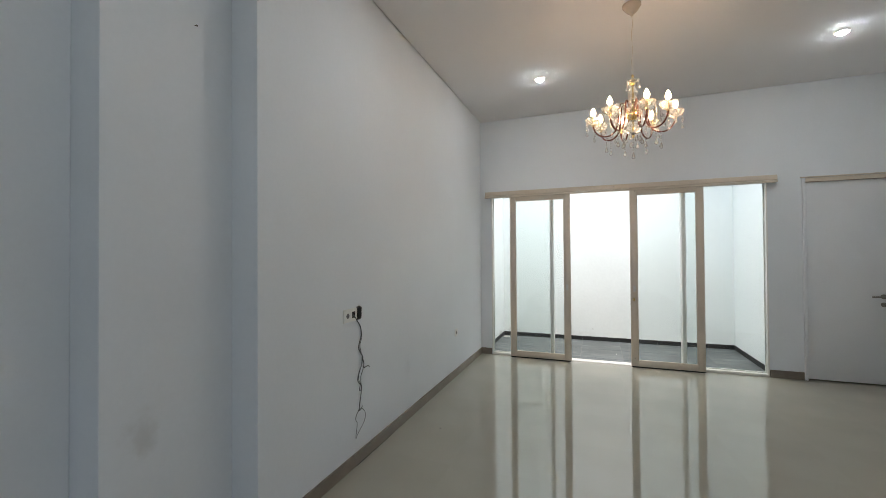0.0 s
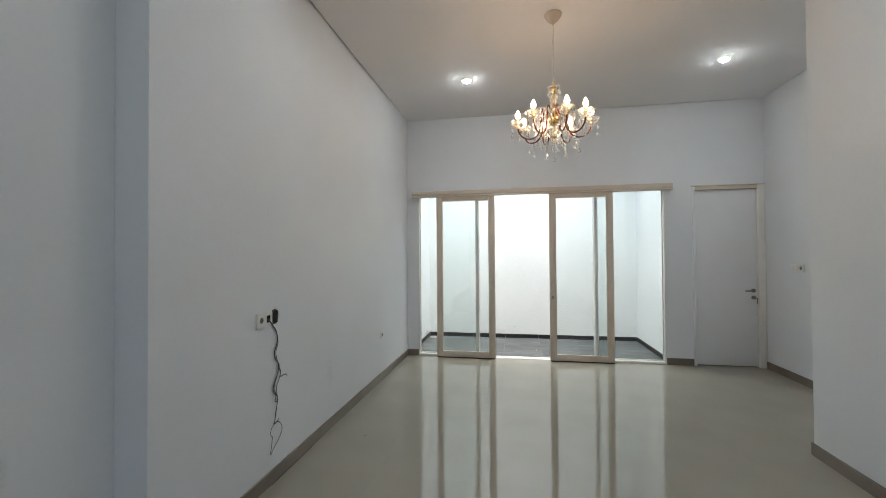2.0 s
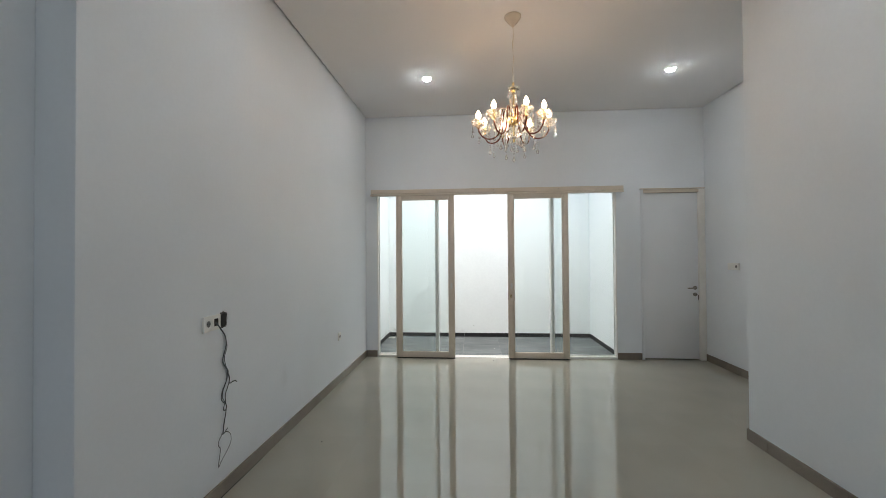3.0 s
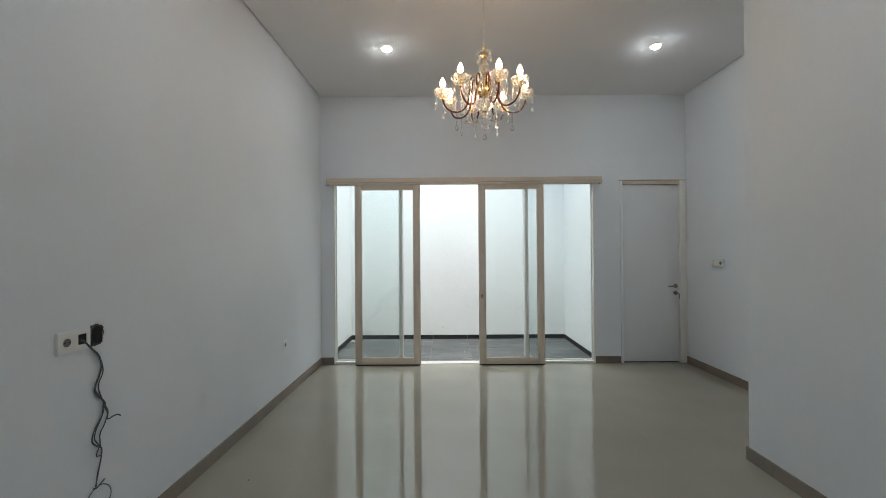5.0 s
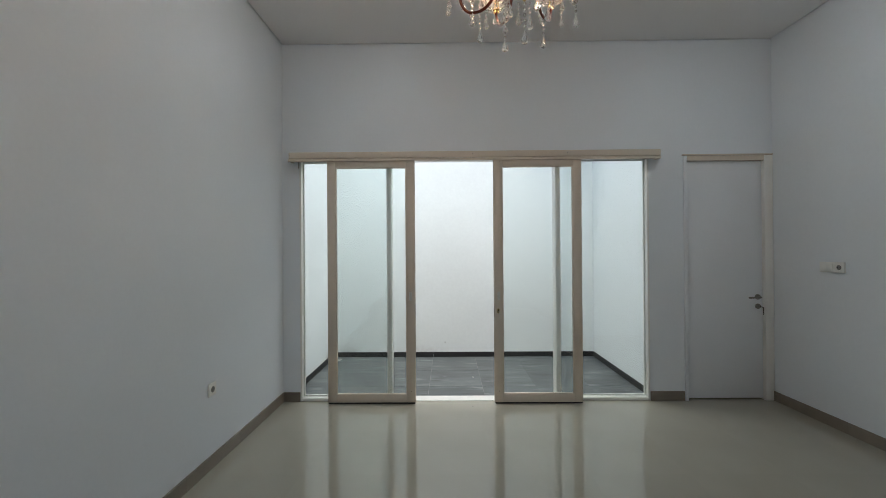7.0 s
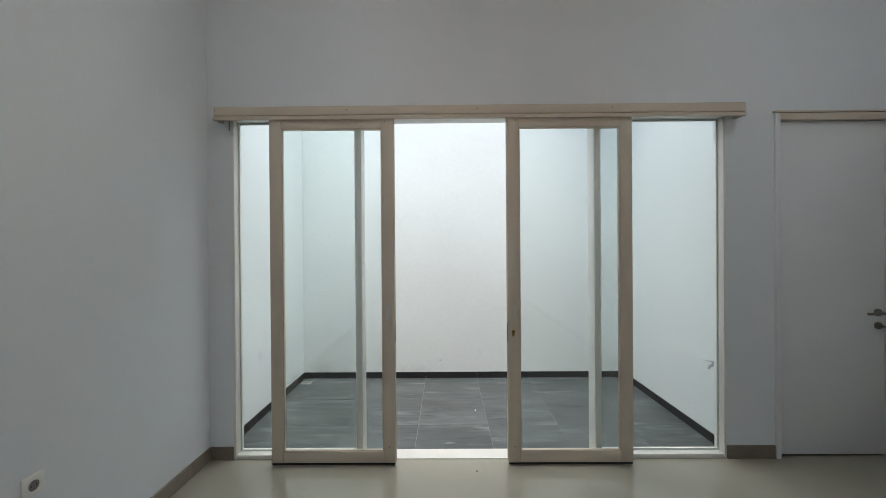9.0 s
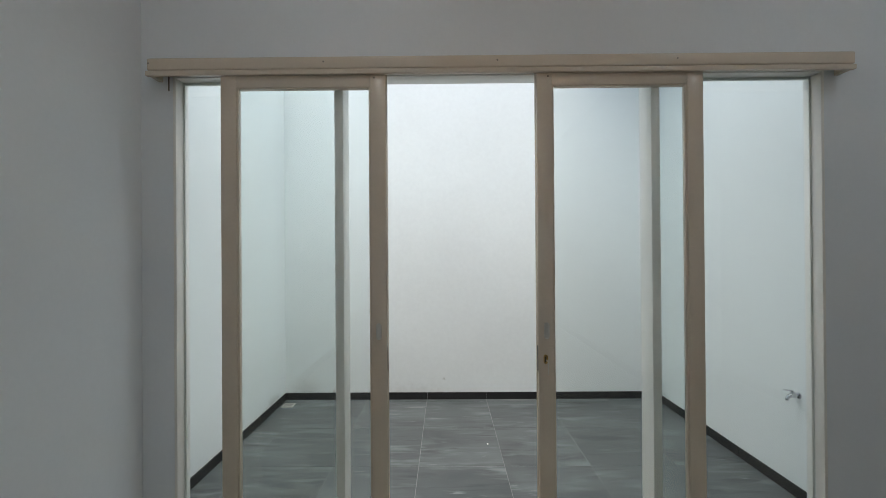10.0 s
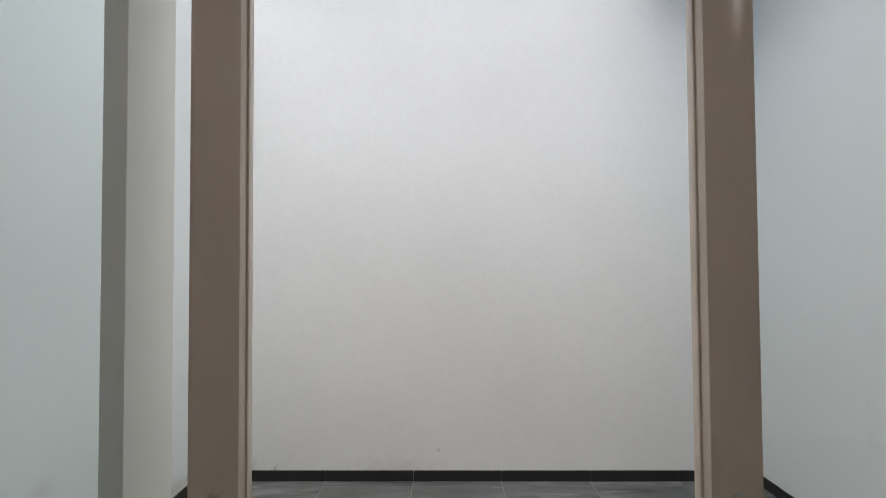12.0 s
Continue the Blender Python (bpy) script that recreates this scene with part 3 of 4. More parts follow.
for x in (0.10, 0.935, 1.76, 2.61):
    part("screw", lathe([(0.001, 0), (0.0045, 0.0005), (0.004, 0.0016), (0.0005, 0.0022)], 10, m=Matrix.Translation((x - to.x, -0.0878 - to.y, 2.258 - to.z)) @ Matrix.Rotation(radians(90), 4, "X")), STEEL, track)
part("bolt_end", tube([(0.165 - to.x, -0.04 - to.y, 2.262 - to.z), (0.165 - to.x, -0.04 - to.y, 2.21 - to.z), (0.165 - to.x, -0.04 - to.y, 2.145 - to.z)], 0.003, 6, 2), DARKWOOD, track, "thin dark bolt end below the track")

# ---- hinged door ----
door = tagged(new("door_1"), "closed white painted flush door with steel lever handle", "door", kind="structure")
JW = 0.030
part("door_frame", box(DX0 + 0.001, DX0 + JW, -0.016, WT - 0.01, 0, DZ - 0.002, 0.002), DOORPAINT, door)
part("door_frame", box(DX1 - 0.078, DX1 - 0.001, -0.016, WT - 0.01, 0, DZ - 0.002, 0.002), FRAMEPAINT, door)
part("door_frame", box(DX0 + JW, DX1 - 0.078, -0.016, WT - 0.01, DZ - 0.045, DZ - 0.002, 0.002), CREAM, door)
part("architrave", box(DX0 - 0.012, DX1 - 0.001, -0.022, -0.001, DZ + 0.001, DZ + 0.012, 0.002), CREAM, door)
LX0, LX1 = DX0 + JW + 0.003, DX1 - 0.081
dleaf = part("door_leaf", box(LX0, LX1, 0.016, 0.054, 0.014, DZ - 0.048, 0.002), DOORPAINT, door)
hx, hz = LX1 - 0.045, 0.94
part("rose", lathe([(0.002, 0), (0.025, 0.0), (0.025, 0.007), (0.022, 0.009), (0.002, 0.010)], 24, m=Matrix.Translation((hx, 0.016, hz)) @ Matrix.Rotation(radians(90), 4, "X")), STEEL, dleaf)
part("lever", tube([(hx, 0.008, hz), (hx, -0.020, hz), (hx - 0.008, -0.036, hz), (hx - 0.03, -0.040, hz), (hx - 0.075, -0.040, hz - 0.001), (hx - 0.115, -0.038, hz - 0.002)], 0.0085, 10, 6), STEEL, dleaf, "steel lever handle")
part("lock_rose", lathe([(0.002, 0), (0.024, 0.0), (0.024, 0.008), (0.014, 0.010), (0.012, 0.024), (0.002, 0.025)], 24, m=Matrix.Translation((hx, 0.016, 0.855)) @ Matrix.Rotation(radians(90), 4, "X")), STEEL, dleaf, "round steel lock rose")
part("key", tube([(hx + 0.004, -0.008, 0.853), (hx + 0.012, -0.020, 0.852), (hx + 0.024, -0.022, 0.845), (hx + 0.026, -0.021, 0.815), (hx + 0.026, -0.020, 0.780)], 0.004, 8, 5), DARKWOOD, dleaf, "key hanging in the lock")

# ---- wall fittings ----


def socket_face(parent, m, r=0.019):
    """Round recess with rim and two contact holes; local z points out of the wall."""
    part("socket_ring", lathe([(r * 1.15, 0.0), (r * 1.15, 0.0018), (r, 0.0018), (r * 0.95, 0.0003), (0.001, 0.0003)], 24, m=m), PLASTIC, parent, "")
    part("socket_well", lathe([(0.001, 0.0006), (r * 0.9, 0.0006), (r * 0.9, 0.0008), (0.001, 0.0009)], 24, m=m), SOCKGREY, parent, "grey socket recess")
    for s in (-1, 1):
        part("contact_hole", lathe([(0.0005, 0.0012), (0.0027, 0.0012), (0.0027, 0.0015), (0.0005, 0.0016)], 10, m=m @ Matrix.Translation((s * 0.0095, 0, 0))), BLACK, parent)


SOCKGREY = material("grey_socket_well", (0.16, 0.155, 0.145), 0.5, stain=0.05, stain_scale=40)


def on_west(y, z, x=0.0):
    return Matrix.Translation((x, y, z)) @ Matrix(((0, 0, 1, 0), (1, 0, 0, 0), (0, 1, 0, 0), (0, 0, 0, 1)))


def on_east(y, z, x):
    return Matrix.Translation((x, y, z)) @ Matrix(((0, 0, -1, 0), (-1, 0, 0, 0), (0, 1, 0, 0), (0, 0, 0, 1)))


# double socket plate with one empty bay beside an open wall box
sp = thing("wall_socket", (0, 0, 0), "white double socket plate, one bay empty, on the wall", "socket")
sp.matrix_world = on_west(-3.306, 1.021)
frame_bm = wall_with_holes(-0.073, 0.073, -0.042, 0.042, 0.0, 0.011, [(0.016, 0.058, -0.022, 0.022)])
frame_bm.transform(Matrix(((1, 0, 0, 0), (0, 0, 1, 0), (0, 1, 0, 0), (0, 0, 0, 1))))
part("cover_plate", frame_bm, PLASTIC, sp, smooth=False)
part("cover_rim", box(-0.0745, 0.0745, -0.0435, 0.0435, 0.0002, 0.006, 0.0025), PLASTIC, sp)
part("empty_bay", box(0.0165, 0.0575, -0.0215, 0.0215, 0.0062, 0.0066), BLACK, sp, "dark empty socket bay", False)
socket_face(sp, Matrix.Translation((-0.034, 0, 0.011)))

hole = thing("open_wall_box", (0, 0, 0), "dark ragged hole of an open junction box in the wall", "junction box")
hole.matrix_world = on_west(-3.193, 1.024)
hb = bmesh.new()
rng = random.Random(5)
n = 44
rim, inn = [], []
for k in range(n):
    a = 2 * math.pi * k / n
    c, s = math.cos(a), math.sin(a)
    q = (abs(c / 0.035) ** 3.2 + abs(s / 0.046) ** 3.2) ** (-1 / 3.2)
    r = q * (1.02 + 0.05 * math.sin(3 * a + 1.0) + rng.uniform(-0.05, 0.09))
    rim.append(hb.verts.new((c * r, s * r, 0.0012)))
    inn.append(hb.verts.new((c * q * 0.8, s * q * 0.8, 0.004 + rng.uniform(-0.001, 0.002))))
for k in range(n):
    hb.faces.new((rim[k], rim[(k + 1) % n], inn[(k + 1) % n], inn[k]))
part("broken_rim", hb, MORTAR, hole, "ragged crumbling mortar edge")
part("box_cavity", box(-0.030, 0.030, -0.039, 0.039, 0.0008, 0.003, 0.001), BLACK, hole, "dark box cavity")

cab = thing("loose_cables", (0, 0, 0), "bundle of loose grey cables hanging from the socket", "cables")
cab.matrix_world = on_west(-3.276, 1.021) @ Matrix.Diagonal((1, 1.10, 0.55, 1))
trunk_line = [(0, 0, 0.004), (0.012, -0.008, 0.018), (0.045, -0.043, 0.022), (0.088, -0.085, 0.018), (0.100, -0.14, 0.014), (0.072, -0.20, 0.012), (0.078, -0.23, 0.012), (0.112, -0.27, 0.014)]
part("cable", tube(trunk_line, 0.0042), CABLE, cab)
part("cable", tube([(p[0] + 0.006 * math.sin(i), p[1] - 0.006, p[2] + 0.004) for i, p in enumerate(trunk_line)] + [(0.122, -0.30, 0.012), (0.134, -0.33, 0.012), (0.118, -0.365, 0.014), (0.094, -0.40, 0.014), (0.098, -0.452, 0.012)], 0.0030), CABLE, cab)
part("cable", tube([(0.0, -0.006, 0.004), (0.04, -0.035, 0.014), (0.095, -0.09, 0.010), (0.112, -0.15, 0.010), (0.088, -0.205, 0.010), (0.114, -0.275, 0.010), (0.138, -0.32, 0.010), (0.136, -0.352, 0.012), (0.165, -0.350, 0.020), (0.185, -0.352, 0.024), (0.2, -0.363, 0.026)], 0.0030), CABLE, cab)
part("cable", tube([(0.110, -0.268, 0.018), (0.106, -0.32, 0.018), (0.064, -0.37, 0.018), (0.052, -0.41, 0.018), (0.076, -0.438, 0.016), (0.102, -0.458, 0.014), (0.100, -0.50, 0.012), (0.082, -0.56, 0.010), (0.076, -0.605, 0.010)], 0.0034), CABLE, cab)
part("cable", tube([(0.114, -0.275, 0.010), (0.108, -0.33, 0.008), (0.078, -0.375, 0.008), (0.070, -0.41, 0.010), (0.092, -0.445, 0.010), (0.078, -0.468, 0.012), (0.080, -0.482, 0.012), (0.100, -0.488, 0.012), (0.094, -0.53, 0.010), (0.074, -0.60, 0.008)], 0.0028), CABLE, cab)
part("cable_tie", tube([(0.062, -0.600, 0.008), (0.075, -0.603, 0.018), (0.092, -0.600, 0.012), (0.118, -0.588, 0.014)], 0.0030, 6, 5), CABLE, cab)
part("wire_loop", tube([(0.074, -0.602, 0.010), (0.045, -0.618, 0.010), (0.032, -0.642, 0.009), (0.044, -0.664, 0.008), (0.052, -0.672, 0.008), (0.046, -0.71, 0.008), (0.034, -0.755, 0.008), (0.040, -0.762, 0.008), (0.062, -0.742, 0.008), (0.128, -0.70, 0.010), (0.154, -0.668, 0.010), (0.146, -0.632, 0.010), (0.112, -0.606, 0.010), (0.076, -0.603, 0.010)], 0.0022, 6), CABLE, cab, "thin wire loop")

s2 = thing("wall_socket", (0, 0, 0), "white single socket low on the wall", "socket")
s2.matrix_world = on_west(-1.135, 0.505)
part("cover_plate", box(-0.041, 0.041, -0.041, 0.041, 0.0002, 0.010, 0.003), PLASTIC, s2)
socket_face(s2, Matrix.Translation((0, 0, 0.010)), 0.022)

sw = thing("light_switch", (0, 0, 0), "white triple plate with two switches and a socket", "switch")
sw.matrix_world = on_east(-0.575, 1.236, AW)
part("cover_plate", box(-0.100, 0.100, -0.040, 0.040, 0.0002, 0.015, 0.004), PLASTIC, sw)
part("rocker", box(-0.090, -0.048, -0.028, 0.028, 0.015, 0.0185, 0.0015), PLASTIC, sw)
part("rocker", box(-0.030, 0.012, -0.028, 0.028, 0.015, 0.0185, 0.0015), PLASTIC, sw)
socket_face(sw, Matrix.Translation((0.060, 0, 0.015)), 0.021)

# ---- downlights ----
def downlight(kind_profile, inner, collar, label, where):
    """A recessed fitting with a white rim and a lit diffuser, repeated at each place."""
    first = None
    for x, y in where:
        if first is None:
            first = thing("downlight", (x, y, H), label, "downlight", "ceiling downlights")
            part("rim", lathe([(inner, 0.004), (inner, -collar), (0.047, -collar - 0.002), (0.050, -collar), (0.056, -0.002), (0.056, 0.004)], 32), WHITEMETAL, first)
            part("diffuser", lathe(kind_profile, 32), DIFFUSER, first, "glowing round diffuser")
        else:
            copy_thing(first, Matrix.Translation((x, y, H)))


bulb_profile = [(0.001, -0.036)] + [(0.036 * math.sin(k * math.pi / 14), -0.036 * math.cos(k * math.pi / 14)) for k in range(1, 8)] + [(0.036, 0.003), (0.001, 0.003)]
flat_profile = [(0.001, -0.0025), (0.026, -0.0022), (0.031, 0.0005), (0.030, 0.003), (0.001, 0.003)]
downlight(bulb_profile, 0.043, 0.015, "round recessed ceiling downlight, lit, white rim, domed bulb", DOWNLIGHTS[:2])
downlight(flat_profile, 0.031, 0.002, "round recessed ceiling downlight, lit, white rim, flat diffuser", DOWNLIGHTS[2:])

# ---- chandelier ----
CX, CY = 1.809, -2.25
ch = thing("chandelier", (CX, CY, H), "crystal chandelier with lit candle bulbs and red-brown arms", "chandelier")


def zc(z):
    return z - H


def drop_bm(bm, x, y, z, r, h, seg=6):
    """A faceted teardrop that hangs with its tip at z."""
    prof = [(0.0008, 0), (r * 0.35, -h * 0.25), (r * 0.8, -h * 0.58), (r, -h * 0.78), (r * 0.6, -h * 0.94), (0.0008, -h)]
    rings = []
    for q, dz in prof:
        rings.append([bm.verts.new((x + q * math.cos(2 * math.pi * k / seg), y + q * 0.7 * math.sin(2 * math.pi * k / seg), z + dz)) for k in range(seg)])
    for a, b in zip(rings, rings[1:]):
        for k in range(seg):
            bm.faces.new((a[k], a[(k + 1) % seg], b[(k + 1) % seg], b[k]))


def bead_bm(bm, x, y, z, r):
    m = Matrix.Translation((x, y, z))
    bmesh.ops.create_icosphere(bm, subdivisions=1, radius=r, matrix=m)


part("canopy", lathe([(0.004, 0), (0.066, 0), (0.066, -0.012), (0.060, -0.020), (0.040, -0.050), (0.014, -0.072), (0.008, -0.085), (0.002, -0.086)], 28), CREAM, ch, "cream bell-shaped ceiling cup")
link_bm = bmesh.new()
zt, i = zc(3.222), 0
while zt > zc(2.77):
    pts = [(0.007 * math.cos(a), 0, zt - 0.014 + 0.014 * math.sin(a)) for a in [2 * math.pi * k / 10 for k in range(11)]]
    if i % 2:
        pts = [(0, p[0], p[2]) for p in pts]
    add_tube(link_bm, pts, 0.0016, 5, 1)
    zt -= 0.023
    i += 1
part("chain", link_bm, WHITEMETAL, ch, "thin pale metal chain")
wob = [(0.005 * math.sin(k * 2.1), 0.005 * math.cos(k * 1.7), zc(3.22) - 0.07 * k) for k in range(7)]
part("supply_cord", tube(wob, 0.0018, 5, 4), CREAM, ch)
part("top_loop", lathe([(0.001, zc(2.772)), (0.008, zc(2.766)), (0.010, zc(2.752)), (0.006, zc(2.740)), (0.001, zc(2.734))], 14), BRASS, ch)
part("crown_dish", lathe([(0.004, zc(2.703)), (0.024, zc(2.698)), (0.040, zc(2.708)), (0.048, zc(2.722)), (0.045, zc(2.724)), (0.037, zc(2.713)), (0.020, zc(2.708)), (0.004, zc(2.710))], 32, 8, 0.07), CRYSTAL, ch)
part("crown_boss", lathe([(0.003, zc(2.733)), (0.018, zc(2.726)), (0.022, zc(2.710)), (0.016, zc(2.693)), (0.008, zc(2.686)), (0.003, zc(2.683))], 18), BRASS, ch)
part("stem", lathe([(0.0055, zc(2.750)), (0.0055, zc(2.350))], 10), BRASS, ch)
part("glass_vase", lathe([(0.008, zc(2.685)), (0.020, zc(2.672)), (0.034, zc(2.635)), (0.030, zc(2.600)), (0.016, zc(2.572)), (0.010, zc(2.560))], 24, 12, 0.03), CRYSTAL, ch)
part("glass_ball", lathe([(0.008, zc(2.565)), (0.024, zc(2.553)), (0.030, zc(2.533)), (0.024, zc(2.513)), (0.010, zc(2.503))], 24, 12, 0.03), CRYSTAL, ch)
part("hub", lathe([(0.008, zc(2.520)), (0.036, zc(2.512)), (0.046, zc(2.495)), (0.046, zc(2.450)), (0.036, zc(2.432)), (0.012, zc(2.425))], 24, 8, 0.02), BRASS, ch, "brass hub that holds the arms")
part("lower_bowl", lathe([(0.010, zc(2.425)), (0.030, zc(2.416)), (0.060, zc(2.380)), (0.058, zc(2.352)), (0.036, zc(2.325)), (0.012, zc(2.315)), (0.004, zc(2.312))], 28, 14, 0.03), CRYSTAL, ch)
part("finial", lathe([(0.003, zc(2.315)), (0.012, zc(2.308)), (0.008, zc(2.292)), (0.003, zc(2.285))], 14), BRASS, ch)

arm_angles = (-88, -37, 13, 47, 93, 146, -166, -126)
rng = random.Random(11)
R = 0.281


def polar(a, r, z):
    """a = 0 faces the walker, positive to the right."""
    return (r * math.sin(a), -r * math.cos(a), zc(z))


def cut_cup(profile, n, m):
    """A thick open cup whose sides are cut into small triangular facets."""
    bm = bmesh.new()
    rings = []
    for i, (r, z) in enumerate(profile):
        rings.append([bm.verts.new(m @ Vector((r * (1 + 0.07 * (k % 2) * (r > 0.03)) * math.cos(2 * math.pi * (k + 0.5 * (i % 2)) / n),
                                               r * (1 + 0.07 * (k % 2) * (r > 0.03)) * math.sin(2 * math.pi * (k + 0.5 * (i % 2)) / n), z + 0.004 * (k % 2) * (r > 0.045)))) for k in range(n)])
    for i, (a, b) in enumerate(zip(rings, rings[1:])):
        for k in range(n):
            k1 = (k + 1) % n
            if i % 2 == 0:
                bm.faces.new((a[k], a[k1], b[k]))
                bm.faces.new((a[k1], b[k1], b[k]))
            else:
                bm.faces.new((a[k], b[k1], b[k]))
                bm.faces.new((a[k], a[k1], b[k1]))
    return bm


for deg in arm_angles:
    a = radians(deg)
    arm = part("arm", tube([polar(a, 0.038, 2.475), polar(a, 0.050, 2.530), polar(a, 0.070, 2.558), polar(a, 0.090, 2.545), polar(a, 0.098, 2.495),
                      polar(a, 0.104, 2.420), polar(a, 0.124, 2.355), polar(a, 0.165, 2.322), polar(a, 0.212, 2.320), polar(a, 0.250, 2.340), polar(a, 0.275, 2.380), polar(a, R, 2.412)],
                     0.0062, 8, 6), COPPER, ch, "curved red-brown arm")
    base = Matrix.Translation(polar(a, R, 2.415))
    cup = part("drip_cup", cut_cup([(0.008, 0.000), (0.022, 0.002), (0.038, 0.010), (0.048, 0.022), (0.054, 0.034), (0.056, 0.045), (0.052, 0.045), (0.048, 0.034), (0.036, 0.019), (0.018, 0.009), (0.008, 0.008)], 20, base), CRYSTAL, arm, "scalloped cut-crystal drip cup", False)
    part("cup_socket", lathe([(0.004, -0.014), (0.012, -0.010), (0.014, 0.004), (0.010, 0.012), (0.004, 0.014)], 14, m=base), BRASS, arm)
    part("candle_sleeve", lathe([(0.003, 0.010), (0.010, 0.010), (0.010, 0.068), (0.003, 0.070)], 14, m=base), BRASS, arm)
    part("bulb", lathe([(0.003, 0.068), (0.010, 0.071), (0.0175, 0.083), (0.0190, 0.094), (0.0140, 0.112), (0.006, 0.126), (0.0015, 0.134)], 14, m=base), BULB, arm, "glowing flame-shaped candle bulb")
    # crystal strings under the cup
    for j in range(6):
        b2 = 2 * math.pi * (j + 0.35) / 6 + rng.uniform(-0.15, 0.15)
        ox, oy, oz = polar(a, R, 2.447)
        x, y = ox + 0.050 * math.cos(b2), oy + 0.050 * math.sin(b2)
        bm = bmesh.new()
        z = oz
        for _ in range(1 + (j % 3 != 1)):
            bead_bm(bm, x, y, z - 0.008, 0.0055)
            z -= 0.017
        if j % 3 == 0:
            for _ in range(3):
                bead_bm(bm, x, y, z - 0.008, 0.0045)
                z -= 0.015
        drop_bm(bm, x, y, z, 0.0108, 0.036 + 0.010 * (j % 2))
        part("crystal_string", bm, CRYSTAL, arm, smooth=False)
    # long strings from the arm's lowest point
    x, y, z = polar(a, 0.188, 2.312)
    bm = bmesh.new()
    for _ in range(4):
        bead_bm(bm, x, y, z - 0.008, 0.0055)
        z -= 0.017
    drop_bm(bm, x, y, z, 0.0130, 0.052)
    part("crystal_string", bm, CRYSTAL, arm, smooth=False)
    # clear glass scroll beside each arm
    g = a + 0.40
    part("glass_scroll", tube([polar(g, 0.040, 2.470), polar(g, 0.062, 2.520), polar(g, 0.098, 2.548), polar(g, 0.140, 2.530), polar(g, 0.160, 2.480), polar(g, 0.146, 2.428),
                               polar(g, 0.112, 2.412), polar(g, 0.090, 2.436), polar(g, 0.098, 2.462), polar(g, 0.118, 2.462)], lambda t: 0.0068 - 0.003 * t, 8, 6), CRYSTAL, ch, "clear curled glass scroll")
    # pear drops hung between the arms, one near the hub and one further out
    for r2, z2, da, big in ((0.105, 2.560, 0.33, 0.013), (0.165, 2.505, 0.20, 0.012), (0.205, 2.440, -0.16, 0.012)):
        x, y, z = polar(a + da, r2, z2)
        bm = bmesh.new()
        for _ in range(3):
            bead_bm(bm, x, y, z - 0.007, 0.006)
            z -= 0.016
        drop_bm(bm, x, y, z, big, 0.048)
        part("crystal_string", bm, CRYSTAL, arm, smooth=False)
# pendants in the middle and round the lower bowl
for j in range(10):
    a = 2 * math.pi * j / 10 + 0.2
    r = 0.058 if j % 2 else 0.082
    x, y, z = polar(a, r, 2.375 if j % 2 else 2.35)
    bm = bmesh.new()
    for _ in range(3 + j % 3):
        bead_bm(bm, x, y, z - 0.008, 0.0055)
        z -= 0.018
    drop_bm(bm, x, y, z, 0.0135, 0.056)
    part("crystal_string", bm, CRYSTAL, ch, smooth=False)
for j in range(5):
    a = 2 * math.pi * j / 5 + 0.35
    x, y, z = polar(a, 0.046, 2.708)
    bm = bmesh.new()
    bead_bm(bm, x, y, z - 0.007, 0.0058)
    drop_bm(bm, x, y, z - 0.014, 0.010, 0.036)
    part("crystal_string", bm, CRYSTAL, ch, smooth=False)
bm = bmesh.new()
z = zc(2.285)
for _ in range(5):
    bead_bm(bm, 0, 0, z - 0.009, 0.0068)
    z -= 0.020
drop_bm(bm, 0, 0, z, 0.014, 0.056)
part("crystal_string", bm, CRYSTAL, ch, smooth=False)

# ---- patio fittings ----
tap = thing("garden_tap", (PX1, 0.42, 0.48), "small chrome garden tap on the patio wall", "tap")
tap.scale = (0.78, 0.78, 0.78)
part("flange", lathe([(0.002, 0), (0.026, 0), (0.024, 0.006), (0.012, 0.010), (0.002, 0.010)], 20, m=Matrix.Rotation(radians(-90), 4, "Y")), CHROME, tap)
part("body", tube([(-0.005, 0, 0), (-0.030, 0, 0.0), (-0.055, 0, 0.0), (-0.072, 0, -0.004)], lambda t: 0.012 + 0.006 * math.sin(math.pi * t), 12, 6), CHROME, tap)
part("spout", tube([(-0.056, 0, 0.0), (-0.074, 0, -0.004), (-0.086, 0, -0.018), (-0.088, 0, -0.036)], 0.0115, 12, 6), CHROME, tap)
part("bonnet", lathe([(0.003, 0.0), (0.014, 0.002), (0.013, 0.022), (0.008, 0.032), (0.002, 0.031)], 14, m=Matrix.Translation((-0.046, 0, 0.006))), CHROME, tap)
part("lever", tube([(-0.046, 0, 0.034), (-0.070, 0.0, 0.040), (-0.100, 0.0, 0.043), (-0.118, 0.0, 0.043)], 0.0045, 8, 5), CHROME, tap, "chrome lever")

drain = thing("floor_drain", (-0.025, 1.90, PZ + 0.0005), "square steel floor drain in the patio corner", "drain")
part("drain_frame", wall_with_holes(-0.055, 0.055, -0.055, 0.055, 0, 0.003, [(-0.042, 0.042, -0.042, 0.042)]), SATIN, drain, smooth=False).rotation_euler = (radians(90), 0, 0)
for k in range(5):
    y = -0.034 + k * 0.017
    part("drain_bar", box(-0.042, 0.042, y - 0.004, y + 0.004, 0.0, 0.0022, 0.0008, 1), SATIN, drain)

tw = thing("dry_twig", (0.372, PY - 0.006, PZ + PSH), "tiny dry twig standing on the patio skirting", "twig")
part("stem", tube([(0, 0, 0.0005), (0.004, 0.001, 0.014), (0.015, 0.002, 0.030), (0.024, 0.003, 0.046)], lambda t: 0.0022 - 0.0012 * t, 6, 4), TWIG, tw)
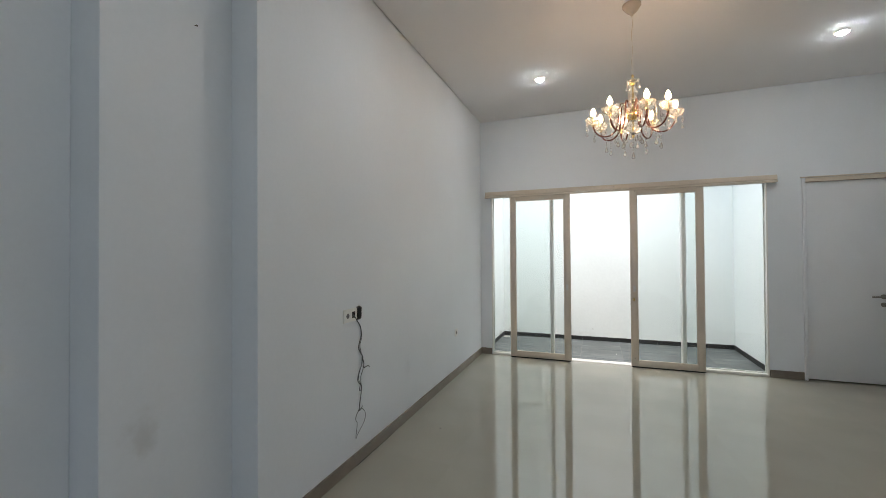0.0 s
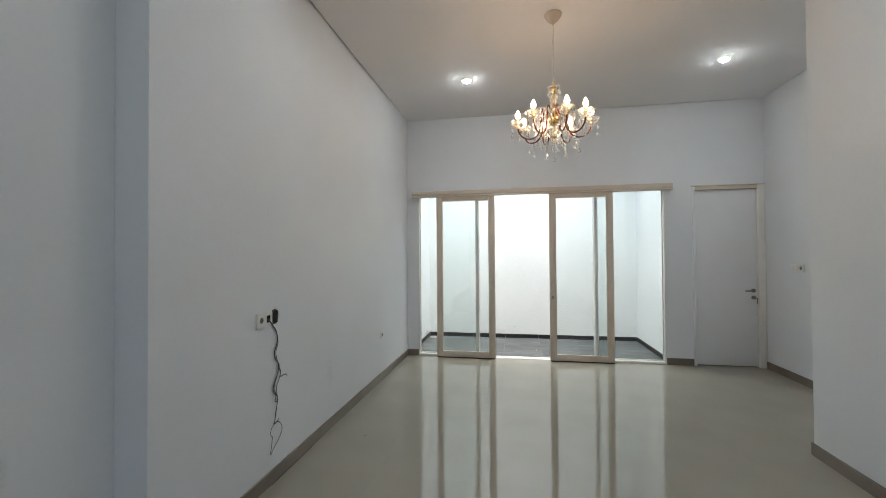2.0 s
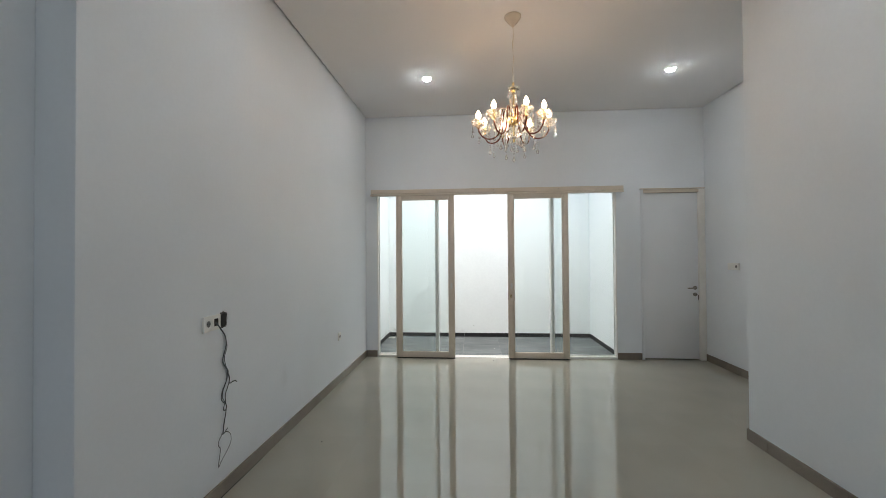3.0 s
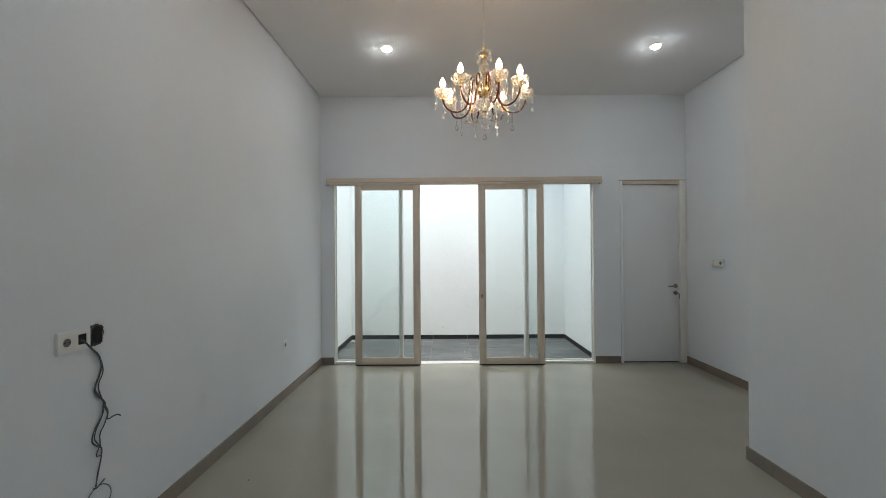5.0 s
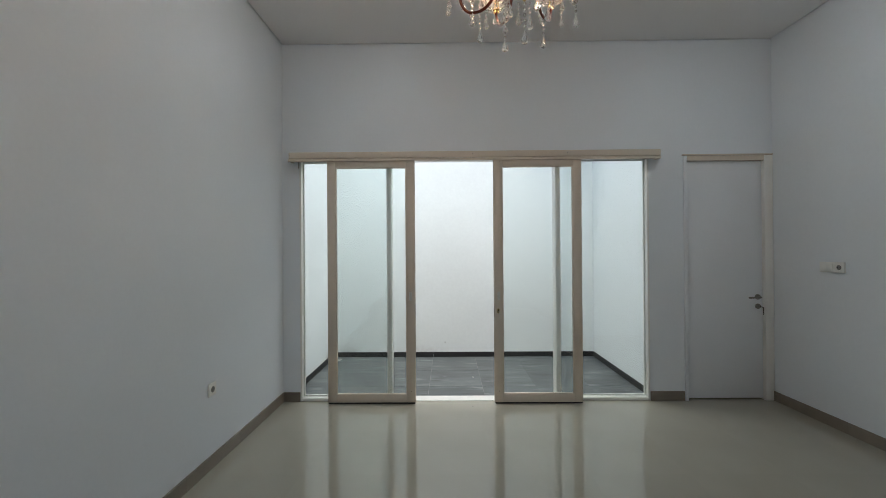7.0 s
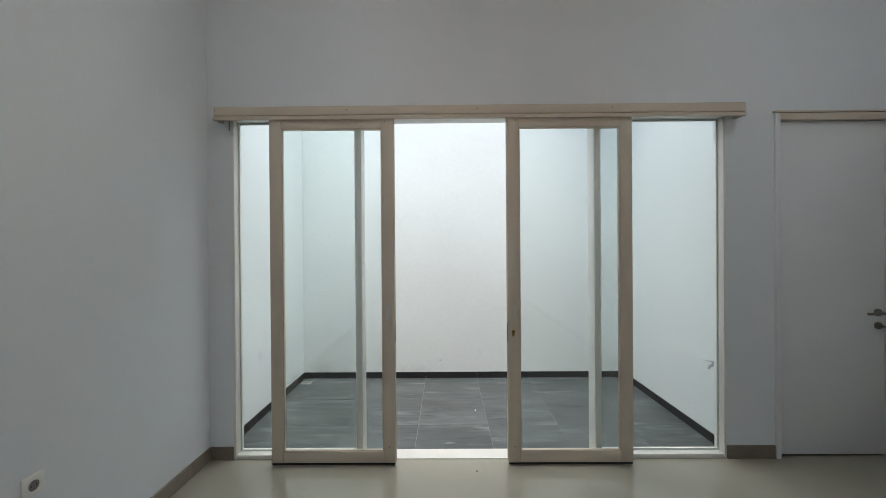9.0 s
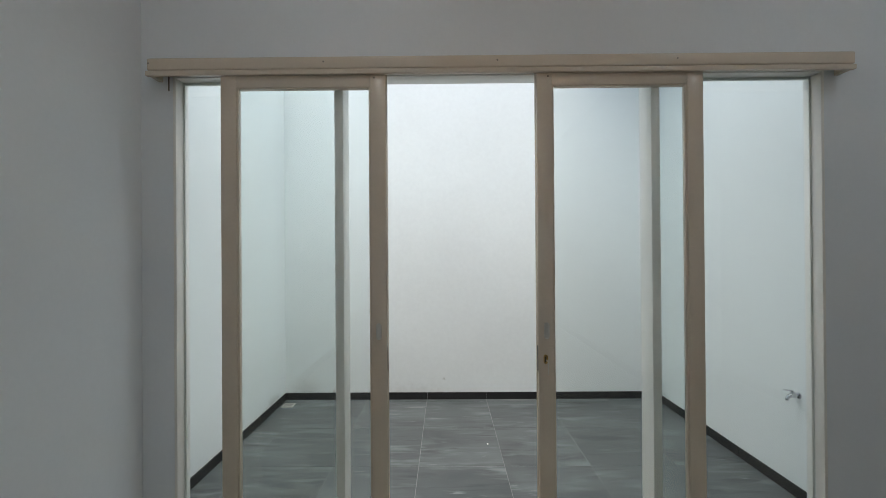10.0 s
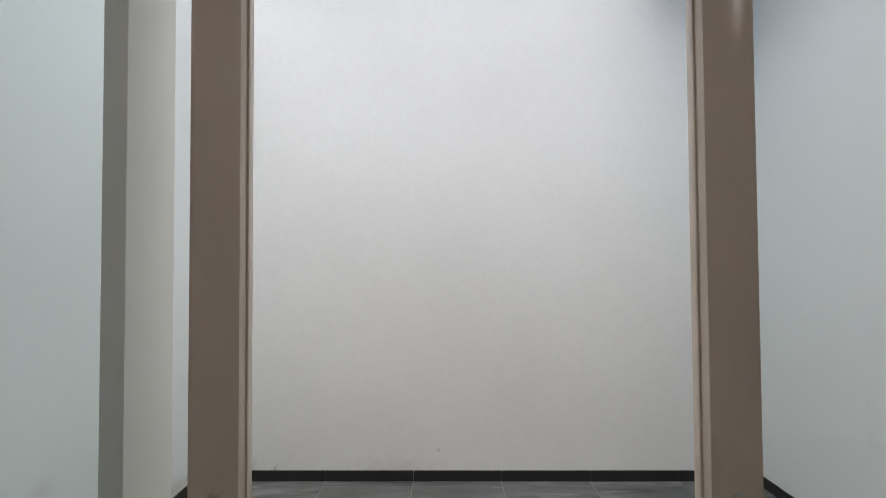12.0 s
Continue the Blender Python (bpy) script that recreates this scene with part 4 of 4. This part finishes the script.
part("side_shoot", tube([(0.003, 0.001, 0.012), (-0.006, 0.0, 0.020), (-0.010, 0.0, 0.022)], 0.0012, 5, 4), TWIG, tw)

pebble = thing("grit_crumb", (1.821, 1.106, PZ), "tiny pale crumb of grit on the patio tiles", "grit")
part("crumb", lathe([(0.001, 0), (0.006, 0.001), (0.007, 0.004), (0.003, 0.008), (0.001, 0.008)], 7), PLASTIC, pebble, smooth=False)

# ---- crumbs and marks ----


def crumb(place, r, mat, label, seed):
    """A small irregular grain lying on the floor."""
    g = thing("grit_crumb", place, label, "grit")
    rr = random.Random(seed)
    bm = bmesh.new()
    bmesh.ops.create_icosphere(bm, subdivisions=1, radius=r)
    for v in bm.verts:
        v.co *= rr.uniform(0.7, 1.25)
        v.co.z = max(v.co.z * 0.6 + r * 0.45, 0.0)
    part("crumb", bm, mat, g, smooth=False)
    return g


crumb((0.335, -2.515, 0.0004), 0.006, DARKWOOD, "tiny dark crumb on the polished floor", 1)
crumb((1.738, -0.150, 0.0004), 0.006, DARKWOOD, "tiny dark crumb on the threshold floor", 2)
crumb((0.20, PY - 0.006, PZ + PSH), 0.006, TWIG, "tiny brown crumb on the patio skirting", 3)
crumb((0.23, PY - 0.005, PZ + PSH), 0.004, TWIG, "tiny brown crumb on the patio skirting", 4)
nail = thing("nail", (-0.164, -4.28, 2.472), "tiny dark nail in the white wall", "nail")
part("shank", tube([(-0.004, 0, 0), (0.006, 0, -0.001), (0.014, 0, -0.003)], 0.0018, 6, 3), DARKWOOD, nail)
part("head", lathe([(0.0005, 0), (0.0045, 0), (0.0042, 0.0015), (0.0005, 0.002)], 10, m=Matrix.Translation((0.013, 0, -0.003)) @ Matrix.Rotation(radians(90), 4, "Y")), DARKWOOD, nail)
# open joint where a skirting tile has come loose from the floor
gap = thing("open_joint", (0.0125, -3.0, 0.0004), "dark open joint between the skirting and the floor", "gap")
part("gap_line", tube([(0.0008, -0.24, 0.001), (0.0012, -0.12, 0.0018), (0.0012, 0.0, 0.0016), (0.001, 0.12, 0.0014), (0.0006, 0.26, 0.0006)], lambda t: 0.0024 - 0.0014 * t, 6, 5), BLACK, gap)

# ---- unseen window behind the walker, added around the fill lamp ----
w2 = tagged(new("window_2"), "plain white window frame, added out of view around the fill lamp", "window", kind="structure")
part("window_frame", box(0.4, 0.45, BACK - 0.10, BACK - 0.04, 0.9, 2.95, 0.003), DOORPAINT, w2)
part("window_frame", box(2.75, 2.8, BACK - 0.10, BACK - 0.04, 0.9, 2.95, 0.003), DOORPAINT, w2)
part("window_frame", box(0.45, 2.75, BACK - 0.10, BACK - 0.04, 0.9, 0.95, 0.003), DOORPAINT, w2)
part("window_frame", box(0.45, 2.75, BACK - 0.10, BACK - 0.04, 2.90, 2.95, 0.003), DOORPAINT, w2)

# ---- tiles of the floors ----


def tile_field(parent, name, mat, xs, ys, z, joint, thick, lay, bev, skip=None):
    """Square tiles between the joint lines xs and ys; alike tiles share one mesh."""
    cache = {}
    rng = random.Random(3)
    for a, b in zip(xs, xs[1:]):
        for c, d in zip(ys, ys[1:]):
            if skip and skip(a, b, c, d):
                continue
            key = (round(b - a, 4), round(d - c, 4))
            if key not in cache:
                w, h = (key[0] - joint) / 2, (key[1] - joint) / 2
                cache[key] = mesh_of(name, box(-w, w, -h, h, -thick, 0.0, bev, 1), mat, False)
            ob = new(name, cache[key])
            ob.parent = parent
            ob.location = ((a + b) / 2, (c + d) / 2, z)
            ob.rotation_euler = (radians(rng.gauss(0, lay)), radians(rng.gauss(0, lay)), 0)


def grid(lo, hi, step, anchor):
    k = math.ceil((lo - anchor) / step + 1e-6)
    out = [lo]
    while anchor + k * step < hi - 0.01:
        if anchor + k * step > lo + 0.01:
            out.append(anchor + k * step)
        k += 1
    return out + [hi]


tile_field(floor, "floor_tile", FLOORTILE, grid(-0.335, AW, 0.6, 0.0), grid(BACK, WT - 0.001, 0.6, -0.012), 0.0, 0.0, 0.0035, 0.003, 0.0,
           lambda a, b, c, d: (a > RW and d < AY) or (b < 0 and c > S1))
tile_field(bpy.data.objects["patio_floor"], "patio_tile", SLATE, grid(PX0, PX1, 0.595, 1.312), grid(WT + 0.001, PY, 0.595, 1.985), PZ, 0.0035, 0.0045, 0.03, 0.0006)
